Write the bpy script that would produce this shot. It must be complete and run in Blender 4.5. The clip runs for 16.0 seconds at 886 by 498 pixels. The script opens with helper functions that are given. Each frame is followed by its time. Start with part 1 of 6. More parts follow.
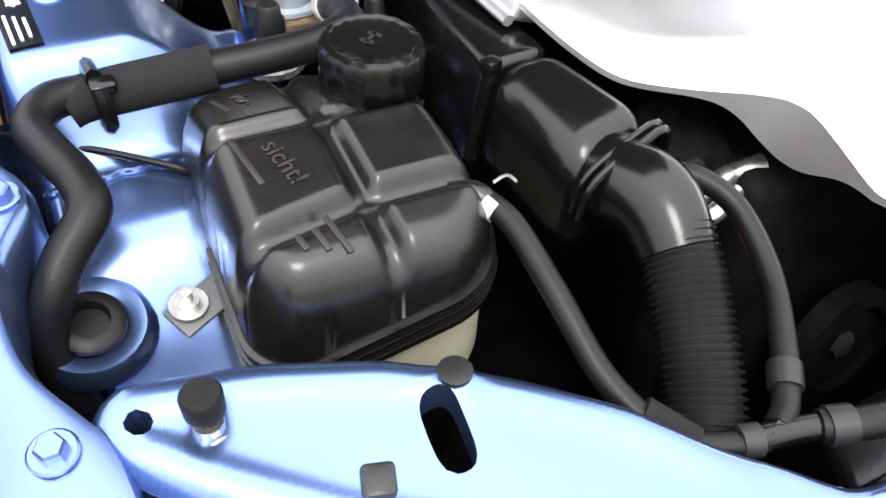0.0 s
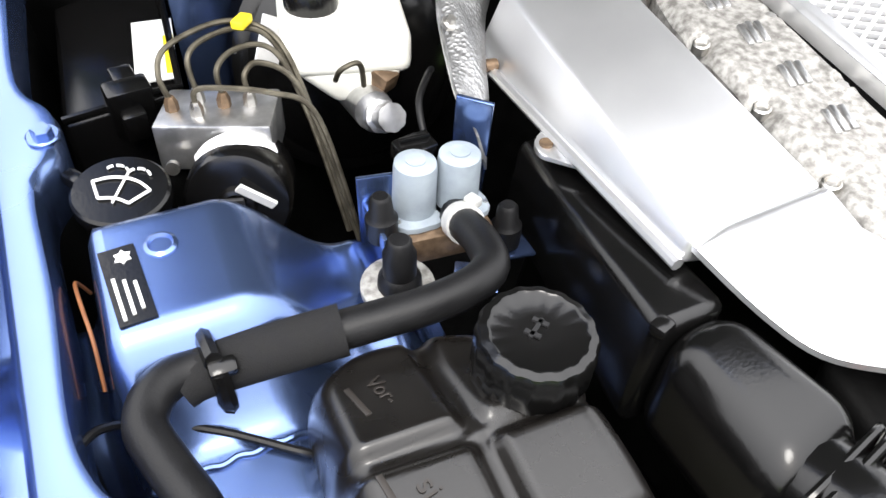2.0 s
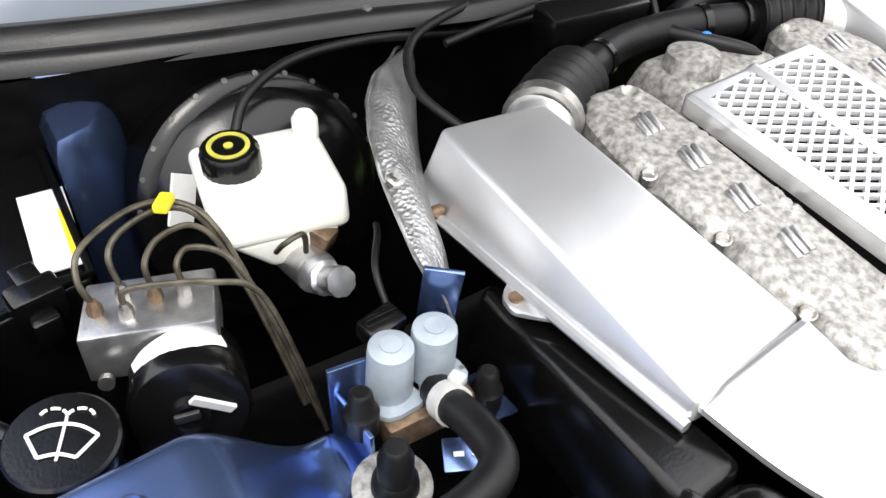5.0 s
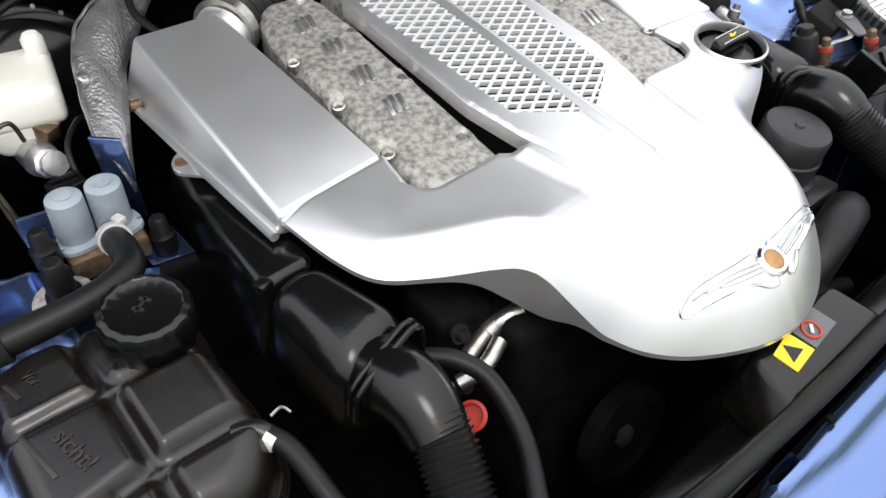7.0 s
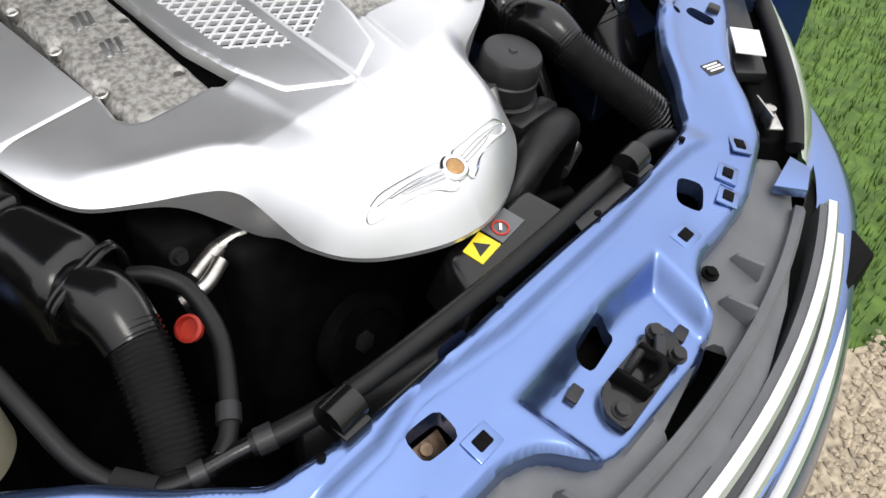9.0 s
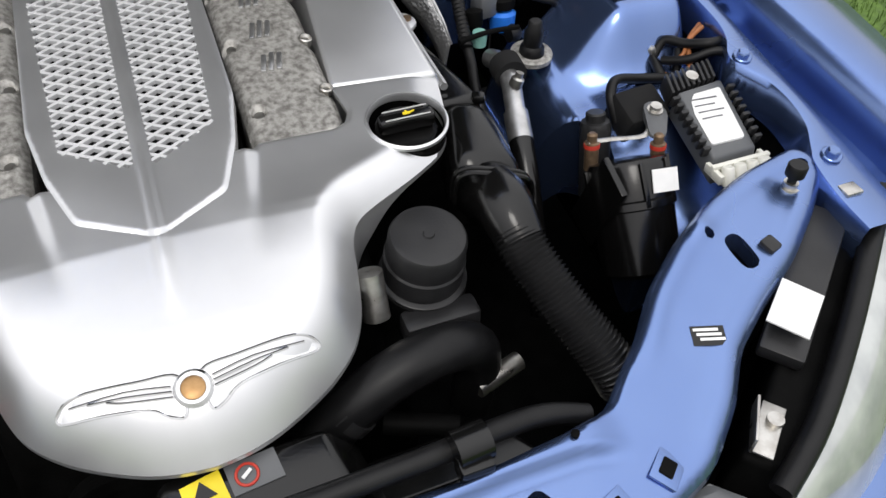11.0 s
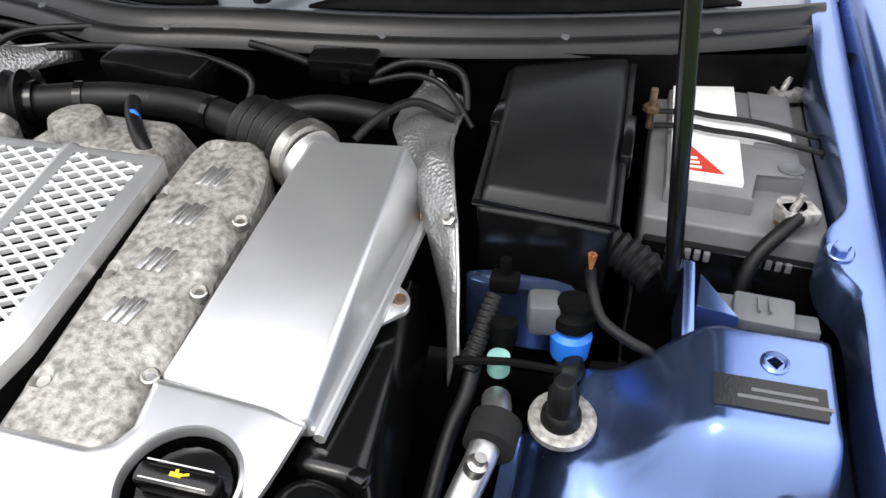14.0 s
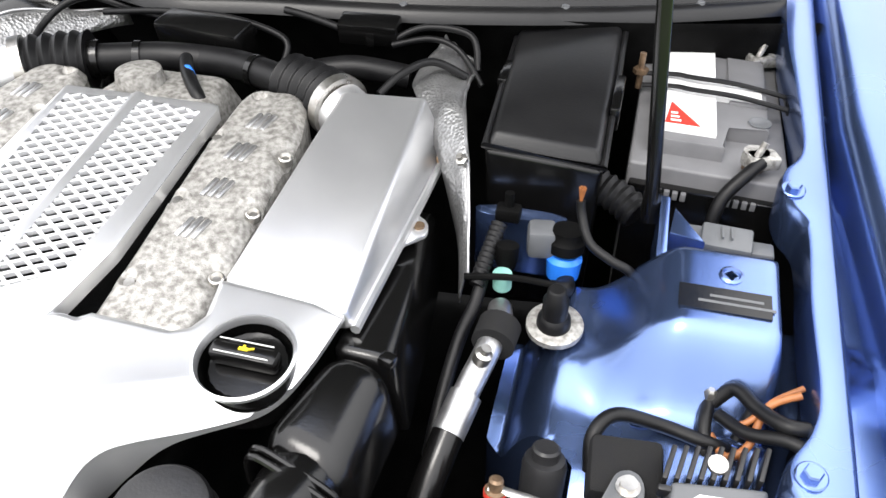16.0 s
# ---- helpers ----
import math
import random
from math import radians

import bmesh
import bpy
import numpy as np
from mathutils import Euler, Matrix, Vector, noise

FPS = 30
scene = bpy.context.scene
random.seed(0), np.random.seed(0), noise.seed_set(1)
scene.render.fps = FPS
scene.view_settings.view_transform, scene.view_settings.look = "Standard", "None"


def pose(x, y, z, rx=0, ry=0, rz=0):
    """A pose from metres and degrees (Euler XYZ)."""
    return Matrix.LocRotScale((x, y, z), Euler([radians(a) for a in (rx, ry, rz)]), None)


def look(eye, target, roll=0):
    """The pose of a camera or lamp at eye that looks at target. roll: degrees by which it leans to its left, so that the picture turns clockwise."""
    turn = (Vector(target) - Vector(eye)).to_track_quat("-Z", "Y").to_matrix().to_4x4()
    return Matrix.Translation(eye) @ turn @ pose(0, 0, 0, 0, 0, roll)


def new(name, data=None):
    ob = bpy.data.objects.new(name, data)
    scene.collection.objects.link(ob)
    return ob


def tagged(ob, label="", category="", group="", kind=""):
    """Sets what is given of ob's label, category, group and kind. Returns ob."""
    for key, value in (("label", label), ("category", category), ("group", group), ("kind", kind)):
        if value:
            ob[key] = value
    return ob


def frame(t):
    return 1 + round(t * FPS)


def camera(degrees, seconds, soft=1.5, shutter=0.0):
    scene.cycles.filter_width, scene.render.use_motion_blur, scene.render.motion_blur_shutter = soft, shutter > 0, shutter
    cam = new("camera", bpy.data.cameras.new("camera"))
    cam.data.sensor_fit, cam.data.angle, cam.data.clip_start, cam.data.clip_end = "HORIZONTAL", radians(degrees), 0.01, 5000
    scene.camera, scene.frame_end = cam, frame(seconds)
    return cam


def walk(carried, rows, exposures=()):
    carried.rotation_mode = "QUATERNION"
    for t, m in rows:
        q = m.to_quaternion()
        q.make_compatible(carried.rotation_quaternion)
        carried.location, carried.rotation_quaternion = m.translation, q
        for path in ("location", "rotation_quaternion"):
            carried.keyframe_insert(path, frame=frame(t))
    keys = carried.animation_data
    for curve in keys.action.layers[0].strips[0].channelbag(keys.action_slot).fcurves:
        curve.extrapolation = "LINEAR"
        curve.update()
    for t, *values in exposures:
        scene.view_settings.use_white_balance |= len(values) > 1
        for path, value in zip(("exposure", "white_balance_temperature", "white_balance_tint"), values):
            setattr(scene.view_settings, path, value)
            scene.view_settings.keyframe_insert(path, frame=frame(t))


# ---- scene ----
cam = camera(59.76, 16.0)
PATH = [
    (0.0, pose(-0.6397, -0.1731, 0.3128, 45.76, -2.47, -27.10)),
    (0.5, pose(-0.6438, -0.1454, 0.3398, 46.82, -1.20, -27.70)),
    (1.0, pose(-0.6555, -0.1070, 0.3654, 48.23, -0.99, -27.05)),
    (1.5, pose(-0.6504, -0.0503, 0.3710, 47.46, -1.19, -25.62)),
    (2.0, pose(-0.6291, 0.0191, 0.3818, 47.16, -0.69, -23.90)),
    (2.5, pose(-0.6571, 0.1000, 0.3897, 46.68, -1.53, -26.99)),
    (3.0, pose(-0.6775, 0.1632, 0.4012, 48.00, -1.79, -28.80)),
    (3.2, pose(-0.6783, 0.1825, 0.4026, 48.12, -1.91, -29.10)),
    (5.5, pose(-0.6318, 0.1022, 0.4466, 50.51, -0.19, -40.85)),
    (6.0, pose(-0.6072, 0.0194, 0.4635, 49.37, 0.35, -44.85)),
    (6.5, pose(-0.5728, -0.0807, 0.4753, 47.57, 0.17, -43.37)),
    (7.0, pose(-0.5444, -0.1931, 0.4718, 47.77, 0.30, -40.36)),
    (7.5, pose(-0.5383, -0.2872, 0.4741, 47.34, 0.77, -39.17)),
    (8.0, pose(-0.5104, -0.3387, 0.4692, 45.42, 0.73, -40.56)),
    (8.5, pose(-0.4928, -0.3555, 0.4785, 45.90, -0.09, -45.89)),
    (9.0, pose(-0.4632, -0.3858, 0.4869, 45.18, -1.06, -48.28)),
    (9.2, pose(-0.4267, -0.4159, 0.4896, 46.04, -0.71, -45.12)),
    (11.3, pose(0.1576, -0.3882, 0.5112, 44.98, -0.05, -15.44)),
    (11.5, pose(0.2319, -0.3866, 0.5126, 45.17, 0.51, -10.69)),
    (12.0, pose(0.3276, -0.3450, 0.5119, 44.52, 0.80, -5.30)),
    (12.5, pose(0.3793, -0.2511, 0.5022, 45.36, 0.36, -1.60)),
    (13.0, pose(0.4644, -0.1573, 0.4814, 47.48, -0.12, 8.98)),
    (13.5, pose(0.5014, -0.0725, 0.4667, 49.74, -0.56, 12.89)),
    (14.0, pose(0.5045, -0.0264, 0.4617, 52.75, 0.54, 14.20)),
    (14.5, pose(0.5095, -0.0137, 0.4698, 54.79, 0.51, 14.64)),
    (15.0, pose(0.5177, -0.0285, 0.4738, 54.50, 0.70, 15.30)),
    (15.5, pose(0.5258, -0.0678, 0.4775, 53.41, 0.38, 16.08)),
    (16.0, pose(0.5276, -0.1504, 0.4987, 51.27, 0.21, 14.90)),
]
walk(cam, PATH, exposures=[(0.0, 1.44), (0.5, 1.6), (1.0, 1.68), (2.0, 1.48), (3.0, 1.3), (5.5, 0.98), (7.0, 0.48), (9.0, 0.36), (11.5, 0.0), (12.5, 0.18), (14.5, 0.94), (15.5, 1.04), (16.0, 1.28)])

# ---- light ----
world = bpy.data.worlds.new("overcast_sky")
scene.world = world
world.use_nodes = True
wn = world.node_tree.nodes
sky = wn.new("ShaderNodeTexSky")
sky.sky_type, sky.sun_disc = "NISHITA", False
sky.sun_elevation, sky.sun_rotation = radians(52), radians(200)
sky.air_density, sky.dust_density, sky.ozone_density = 1.0, 4.0, 1.0
sky_mix = wn.new("ShaderNodeMix")
sky_mix.data_type = "RGBA"
sky_mix.inputs["Factor"].default_value = 0.9
# overcast: three times brighter overhead than at the horizon
up = wn.new("ShaderNodeTexCoord")
split = wn.new("ShaderNodeSeparateXYZ")
lift = wn.new("ShaderNodeMapRange")
lift.inputs["To Min"].default_value, lift.inputs["To Max"].default_value = 0.333, 1.0
tint = wn.new("ShaderNodeMix")
tint.data_type = "RGBA"
tint.inputs["A"].default_value, tint.inputs["B"].default_value = (0, 0, 0, 1), (13.2, 13.1, 13.3, 1)
for a, b in ((up.outputs["Generated"], split.inputs["Vector"]), (split.outputs["Z"], lift.inputs["Value"]), (lift.outputs["Result"], tint.inputs["Factor"]), (tint.outputs["Result"], sky_mix.inputs["B"])):
    world.node_tree.links.new(a, b)
world.node_tree.links.new(sky.outputs["Color"], sky_mix.inputs["A"])
world.node_tree.links.new(sky_mix.outputs["Result"], wn["Background"].inputs["Color"])
wn["Background"].inputs["Strength"].default_value = 0.145
sun = new("sun", bpy.data.lights.new("sun", "SUN"))
sun.data.energy, sun.data.angle, sun.data.color = 0.8, radians(20), (1.0, 0.97, 0.92)
sun.matrix_world = look((-0.9, -1.6, 3.2), (0, 0.2, 0))


# ---- materials ----
def material(name, colour, rough=0.5, metal=0.0, colour2=None, scale=30.0, detail=4.0, bump=0.0, bump_scale=200.0,
             coat=0.0, spec=0.5, coat_rough=0.06, rough_var=0.08, contrast=0.25, flake=0.0, lo=0.35, hi=0.65):
    m = bpy.data.materials.new(name)
    m.use_nodes = True
    nt = m.node_tree
    n, link = nt.nodes, nt.links.new
    b = n["Principled BSDF"]
    b.inputs["Metallic"].default_value = metal
    b.inputs["Coat Weight"].default_value = coat
    b.inputs["Coat Roughness"].default_value = coat_rough
    b.inputs["Specular IOR Level"].default_value = spec
    tc = n.new("ShaderNodeTexCoord")
    big = n.new("ShaderNodeTexNoise")
    big.inputs["Scale"].default_value, big.inputs["Detail"].default_value = scale, detail
    link(tc.outputs["Object"], big.inputs["Vector"])
    ramp = n.new("ShaderNodeValToRGB")
    ramp.color_ramp.elements[0].position, ramp.color_ramp.elements[1].position = lo, hi
    c2 = colour2 or tuple(c * (1 - contrast) for c in colour)
    ramp.color_ramp.elements[0].color, ramp.color_ramp.elements[1].color = (*c2, 1), (*colour, 1)
    link(big.outputs["Fac"], ramp.inputs["Fac"])
    link(ramp.outputs["Color"], b.inputs["Base Color"])
    mr = n.new("ShaderNodeMapRange")
    mr.inputs["To Min"].default_value, mr.inputs["To Max"].default_value = max(0.02, rough - rough_var), min(1, rough + rough_var)
    fine = n.new("ShaderNodeTexNoise")
    fine.inputs["Scale"].default_value, fine.inputs["Detail"].default_value = bump_scale, 3.0
    link(tc.outputs["Object"], fine.inputs["Vector"])
    link(big.outputs["Fac"], mr.inputs["Value"])
    link(mr.outputs["Result"], b.inputs["Roughness"])
    if bump:
        bp = n.new("ShaderNodeBump")
        bp.inputs["Strength"].default_value, bp.inputs["Distance"].default_value = bump, 0.002
        link(fine.outputs["Fac"], bp.inputs["Height"])
        link(bp.outputs["Normal"], b.inputs["Normal"])
    return m


BLUE = material("metallic_blue_paint", (0.155, 0.234, 0.465), 0.25, 0.93, (0.140, 0.214, 0.44), 9, 3, 0.03, 1400, coat=0.5, coat_rough=0.1)
SILVER = material("silver_painted_plastic", (0.74, 0.745, 0.755), 0.34, 0.85, (0.70, 0.705, 0.715), 14, 3, 0.04, 1500, coat=0.1)
LATTICE = material("silver_lattice_paint", (0.72, 0.725, 0.735), 0.5, 0.3, (0.68, 0.685, 0.695), 14, 3, 0.04, 1500)
OLIVE = material("faded_yellow_print", (0.45, 0.42, 0.06), 0.5, 0, (0.36, 0.33, 0.05), 60, 3)
LINER = material("bonnet_liner_felt", (0.05, 0.05, 0.052), 0.85, 0, (0.04, 0.04, 0.042), 20, 4, 0.3, 200)
CLAMP = material("pale_plated_clamp", (0.66, 0.66, 0.64), 0.4, 0.35, (0.54, 0.54, 0.52), 90, 4, 0.1, 500)
CAST = material("stained_cast_alloy", (0.44, 0.43, 0.405), 0.52, 0.5, (0.19, 0.182, 0.168), 150, 9, 0.3, 520, lo=0.34, hi=0.62)
ALLOY = material("bare_alloy", (0.60, 0.60, 0.60), 0.32, 0.9, (0.40, 0.40, 0.40), 60, 4, 0.12, 500)
BLACK = material("glossy_black_plastic", (0.004, 0.0038, 0.0038), 0.2, 0, (0.003, 0.003, 0.003), 22, 4, 0.05, 400, spec=0.45)
TANK = material("black_tank_plastic", (0.0065, 0.0056, 0.0049), 0.28, 0, (0.0045, 0.0039, 0.0034), 26, 5, 0.03, 300, spec=0.6)
RUBBER = material("matt_black_rubber", (0.008, 0.008, 0.0085), 0.42, 0, (0.005, 0.005, 0.0055), 40, 4, 0.12, 600, spec=0.26)
SEAL = material("worn_black_vinyl", (0.012, 0.012, 0.0125), 0.36, 0, (0.008, 0.008, 0.0085), 18, 5, 0.1, 400, spec=0.36)
RIDGED = material("ribbed_black_plastic", (0.014, 0.014, 0.0145), 0.24, 0, (0.009, 0.009, 0.0095), 30, 4, 0.05, 500, spec=0.9)
FOAM = material("foam_sleeve", (0.014, 0.014, 0.015), 0.9, 0, (0.014, 0.014, 0.014), 90, 4, 0.4, 900, spec=0.2)
# DARK: black parts, and surfaces whose deep shade is put into the colour
DARK = material("black_parts_and_shade", (0.005, 0.005, 0.005), 0.6, 0.0, (0.002, 0.002, 0.002), 30, 5, 0.2, 300, spec=0.06)
GREY = material("grey_plastic", (0.11, 0.115, 0.12), 0.45, 0, (0.09, 0.094, 0.10), 20, 4, 0.1, 700)
BATTERY = material("battery_grey_plastic", (0.16, 0.16, 0.165), 0.5, 0, (0.13, 0.13, 0.135), 25, 4, 0.08, 500)
MIDGREY = material("weathered_black_plastic", (0.022, 0.022, 0.023), 0.36, 0, (0.014, 0.014, 0.015), 22, 5, 0.1, 400, spec=0.35)
WHITE = material("white_label", (0.80, 0.80, 0.79), 0.45, 0, (0.72, 0.72, 0.71), 30, 3)
CREAM = material("translucent_white_plastic", (0.78, 0.78, 0.72), 0.4, 0, (0.70, 0.69, 0.61), 14, 4, 0.05, 200)
AMBER = material("aged_tank_plastic", (0.48, 0.46, 0.34), 0.4, 0, (0.36, 0.34, 0.24), 14, 4, 0.05, 200)
ZINC = material("grey_blue_valve_plastic", (0.34, 0.39, 0.43), 0.5, 0.15, (0.27, 0.31, 0.35), 50, 5, 0.15, 400)
STEEL = material("zinc_plated_steel", (0.58, 0.57, 0.54), 0.3, 0.95, (0.42, 0.40, 0.37), 80, 4, 0.1, 500)
BRASS = material("rusty_brass", (0.23, 0.155, 0.095), 0.45, 0.6, (0.12, 0.08, 0.05), 110, 5, 0.3, 400)
PIPE = material("aged_brake_pipe", (0.12, 0.108, 0.08), 0.42, 0.6, (0.05, 0.043, 0.03), 60, 5, 0.2, 500)
SHIELD = material("dimpled_heat_shield", (0.46, 0.46, 0.46), 0.42, 0.85, (0.33, 0.33, 0.33), 30, 4, 0.0, 500)
YELLOW = material("yellow_label", (0.85, 0.66, 0.02), 0.5, 0, (0.75, 0.58, 0.02), 30, 3)
RED = material("red_plastic", (0.45, 0.035, 0.025), 0.45, 0, (0.50, 0.04, 0.02), 30, 3)
BLUECLIP = material("bright_blue_plastic", (0.02, 0.20, 0.80), 0.4, 0, (0.02, 0.17, 0.70), 30, 3)
TEAL = material("pale_green_plastic", (0.28, 0.55, 0.48), 0.5, 0, (0.20, 0.42, 0.37), 40, 3)
ORANGE = material("orange_wire", (0.36, 0.13, 0.04), 0.5, 0, (0.24, 0.09, 0.03), 60, 3)
GRASS = material("grass", (0.095, 0.17, 0.025), 0.8, 0, (0.045, 0.09, 0.012), 22, 8, 0.9, 60)
GRAVEL = material("gravel", (0.52, 0.44, 0.32), 0.8, 0, (0.30, 0.25, 0.18), 60, 6, 0.8, 90)
CHROME = material("polished_chrome", (0.78, 0.78, 0.78), 0.12, 1.0, (0.72, 0.72, 0.72), 30, 3)
# opaque grey: the sky mirrored in the glass is put into the base colour
SCREEN = material("windscreen_sky_reflection", (0.21, 0.235, 0.26), 0.2, 0, (0.17, 0.19, 0.215), 6, 3, coat=0.5)
LENS = material("headlamp_lens", (0.55, 0.57, 0.56), 0.1, 0.2, (0.40, 0.42, 0.42), 20, 3, coat=1.0)
GOLD = material("gold_emblem", (0.46, 0.28, 0.13), 0.4, 0.8, (0.36, 0.21, 0.09), 100, 3)


def dimple(m):
    nt = m.node_tree
    tc, vor, bp = nt.nodes.new("ShaderNodeTexCoord"), nt.nodes.new("ShaderNodeTexVoronoi"), nt.nodes.new("ShaderNodeBump")
    vor.inputs["Scale"].default_value = 230
    bp.inputs["Strength"].default_value, bp.inputs["Distance"].default_value = 0.35, 0.004
    nt.links.new(tc.outputs["Object"], vor.inputs["Vector"])
    nt.links.new(vor.outputs["Distance"], bp.inputs["Height"])
    nt.links.new(bp.outputs["Normal"], nt.nodes["Principled BSDF"].inputs["Normal"])


dimple(SHIELD)


# ---- mesh helpers ----
def thing(name, label, category, group="", kind="", at=(0, 0, 0)):
    ob = new(name)
    ob.empty_display_size = 0.02
    ob.location = at
    return tagged(ob, label, category, group, kind)


def part(name, bm, mat, parent=None, label="", smooth=True, angle=38):
    me = bpy.data.meshes.new(name)
    bmesh.ops.remove_doubles(bm, verts=bm.verts, dist=1e-5)
    bmesh.ops.recalc_face_normals(bm, faces=bm.faces)
    bm.to_mesh(me)
    bm.free()
    me.materials.append(mat)
    if smooth:
        me.polygons.foreach_set("use_smooth", [True] * len(me.polygons))
        me.set_sharp_from_angle(angle=radians(angle))
    ob = new(name, me)
    if parent:
        ob.parent = parent
        p = parent
        off = Vector((0, 0, 0))
        while p:
            off += p.location
            p = p.parent
        me.transform(Matrix.Translation(-off))
    return tagged(ob, label)


def one(name, bm, mat, label, category, group="", kind="", smooth=True, angle=38):
    return tagged(part(name, bm, mat, None, "", smooth, angle), label, category, group, kind)


def inside(poly, x, y):
    res = np.zeros(x.shape, bool)
    for (x0, y0), (x1, y1) in zip(poly, np.roll(poly, -1, axis=0)):
        hit = ((y0 > y) != (y1 > y)) & (x < (x1 - x0) * (y - y0) / ((y1 - y0) + 1e-12) + x0)
        res ^= hit
    return res


def nearest(poly, x, y):
    best = np.full(x.shape, 1e9)
    bx, by = x.copy(), y.copy()
    for (x0, y0), (x1, y1) in zip(poly, np.roll(poly, -1, axis=0)):
        dx, dy = x1 - x0, y1 - y0
        t = np.clip(((x - x0) * dx + (y - y0) * dy) / (dx * dx + dy * dy + 1e-12), 0, 1)
        px, py = x0 + t * dx, y0 + t * dy
        d = np.hypot(x - px, y - py)
        m = d < best
        best, bx, by = np.where(m, d, best), np.where(m, px, bx), np.where(m, py, by)
    return best, bx, by


def curve_round(pts, n=6, closed=True):
    """Catmull-Rom through points of any dimension."""
    p = np.array(pts, float)
    out = []
    k = len(p)
    for i in range(k if closed else k - 1):
        if closed:
            a, b, c, d = p[i - 1], p[i], p[(i + 1) % k], p[(i + 2) % k]
        else:
            a, b, c, d = p[max(i - 1, 0)], p[i], p[i + 1], p[min(i + 2, k - 1)]
        for s in range(n):
            t = s / n
            out.append(0.5 * (2 * b + (c - a) * t + (2 * a - 5 * b + 4 * c - d) * t * t + (3 * b - a - 3 * c + d) * t ** 3))
    if not closed:
        out.append(p[-1])
    return np.array(out)


def fillet(pts, r=0.01, n=4):
    """A closed polygon with its corners rounded."""
    p = np.array(pts, float)
    out = []
    for i in range(len(p)):
        a, b, c = p[i - 1], p[i], p[(i + 1) % len(p)]
        la, lc = np.linalg.norm(a - b), np.linalg.norm(c - b)
        ra = min(r, la * 0.45, lc * 0.45)
        s, e = b + (a - b) / la * ra, b + (c - b) / lc * ra
        for k in range(n + 1):
            t = k / n
            out.append((1 - t) ** 2 * s + 2 * t * (1 - t) * b + t * t * e)
    return np.array(out)


def sheet(outline, zfun, cell=0.005, holes=(), depth=0.01, hole_depth=None):
    """A plate over an outline in plan, its height from zfun(x, y, distance to the rim), with a skirt round rim and holes."""
    outline = np.array(outline, float)
    holes = [np.array(h, float) for h in holes]
    x0, y0 = outline.min(0) - cell
    x1, y1 = outline.max(0) + cell
    nx, ny = int((x1 - x0) / cell) + 2, int((y1 - y0) / cell) + 2
    gx, gy = np.meshgrid(x0 + cell * np.arange(nx), y0 + cell * np.arange(ny), indexing="ij")
    ok = inside(outline, gx, gy)
    d, bx, by = nearest(outline, gx, gy)
    near = d < 0.72 * cell
    sx, sy = np.where(near, bx, gx), np.where(near, by, gy)
    ok |= near
    for h in holes:
        dh, hx, hy = nearest(h, sx, sy)
        nh = dh < 0.72 * cell
        ok &= ~inside(h, sx, sy) | nh
        sx, sy = np.where(nh, hx, sx), np.where(nh, hy, sy)
    dr, _, _ = nearest(outline, sx, sy)
    z = zfun(sx, sy, dr)
    bm = bmesh.new()
    vs = {}

    def vert(i, j):
        if (i, j) not in vs:
            vs[i, j] = bm.verts.new((sx[i, j], sy[i, j], z[i, j]))
        return vs[i, j]

    for i in range(nx - 1):
        for j in range(ny - 1):
            q = [(i, j), (i + 1, j), (i + 1, j + 1), (i, j + 1)]
            q = [c for c in q if ok[c]]
            if len(q) >= 3:
                bm.faces.new([vert(*c) for c in q])
    bm.verts.ensure_lookup_table()
    rim_v = list({v for e in bm.edges if len(e.link_faces) == 1 for v in e.verts})
    if rim_v:
        rx, ry = np.array([v.co.x for v in rim_v]), np.array([v.co.y for v in rim_v])
        best, tx, ty = nearest(outline, rx, ry)
        for h in holes:
            dh, hx, hy = nearest(h, rx, ry)
            m = dh < best
            best, tx, ty = np.where(m, dh, best), np.where(m, hx, tx), np.where(m, hy, ty)
        tz = zfun(tx, ty, nearest(outline, tx, ty)[0])
        for v, a, b, c in zip(rim_v, tx, ty, tz):
            v.co = (a, b, c)
        bmesh.ops.remove_doubles(bm, verts=rim_v, dist=cell * 0.12)
    if depth:
        for poly in (outline, *holes):
            step = np.linalg.norm(np.diff(np.vstack([poly, poly[:1]]), axis=0), axis=1)
            acc = np.concatenate([[0], np.cumsum(step)])
            q = np.linspace(0, acc[-1], max(12, int(acc[-1] / (cell * 0.7))), endpoint=False)
            loop = np.vstack([poly, poly[:1]])
            px, py = np.interp(q, acc, loop[:, 0]), np.interp(q, acc, loop[:, 1])
            pz = zfun(px, py, nearest(outline, px, py)[0])
            up = [bm.verts.new((x, y, z - 0.0004)) for x, y, z in zip(px, py, pz)]
            dn = [bm.verts.new((x, y, z - (depth(x, y) if callable(depth) else depth))) for x, y, z in zip(px, py, pz)]
            for i in range(len(up)):
                k = (i + 1) % len(up)
                bm.faces.new((up[i], up[k], dn[k], dn[i]))
    return bm


def rim_round(d, r, h):
    t = np.clip(1 - d / r, 0, 1)
    return h * t * t


def rim_dome(d, r, h):
    t = np.clip(1 - d / r, 0, 1)
    return h * (1 - np.sqrt(np.maximum(0, 1 - t * t)))


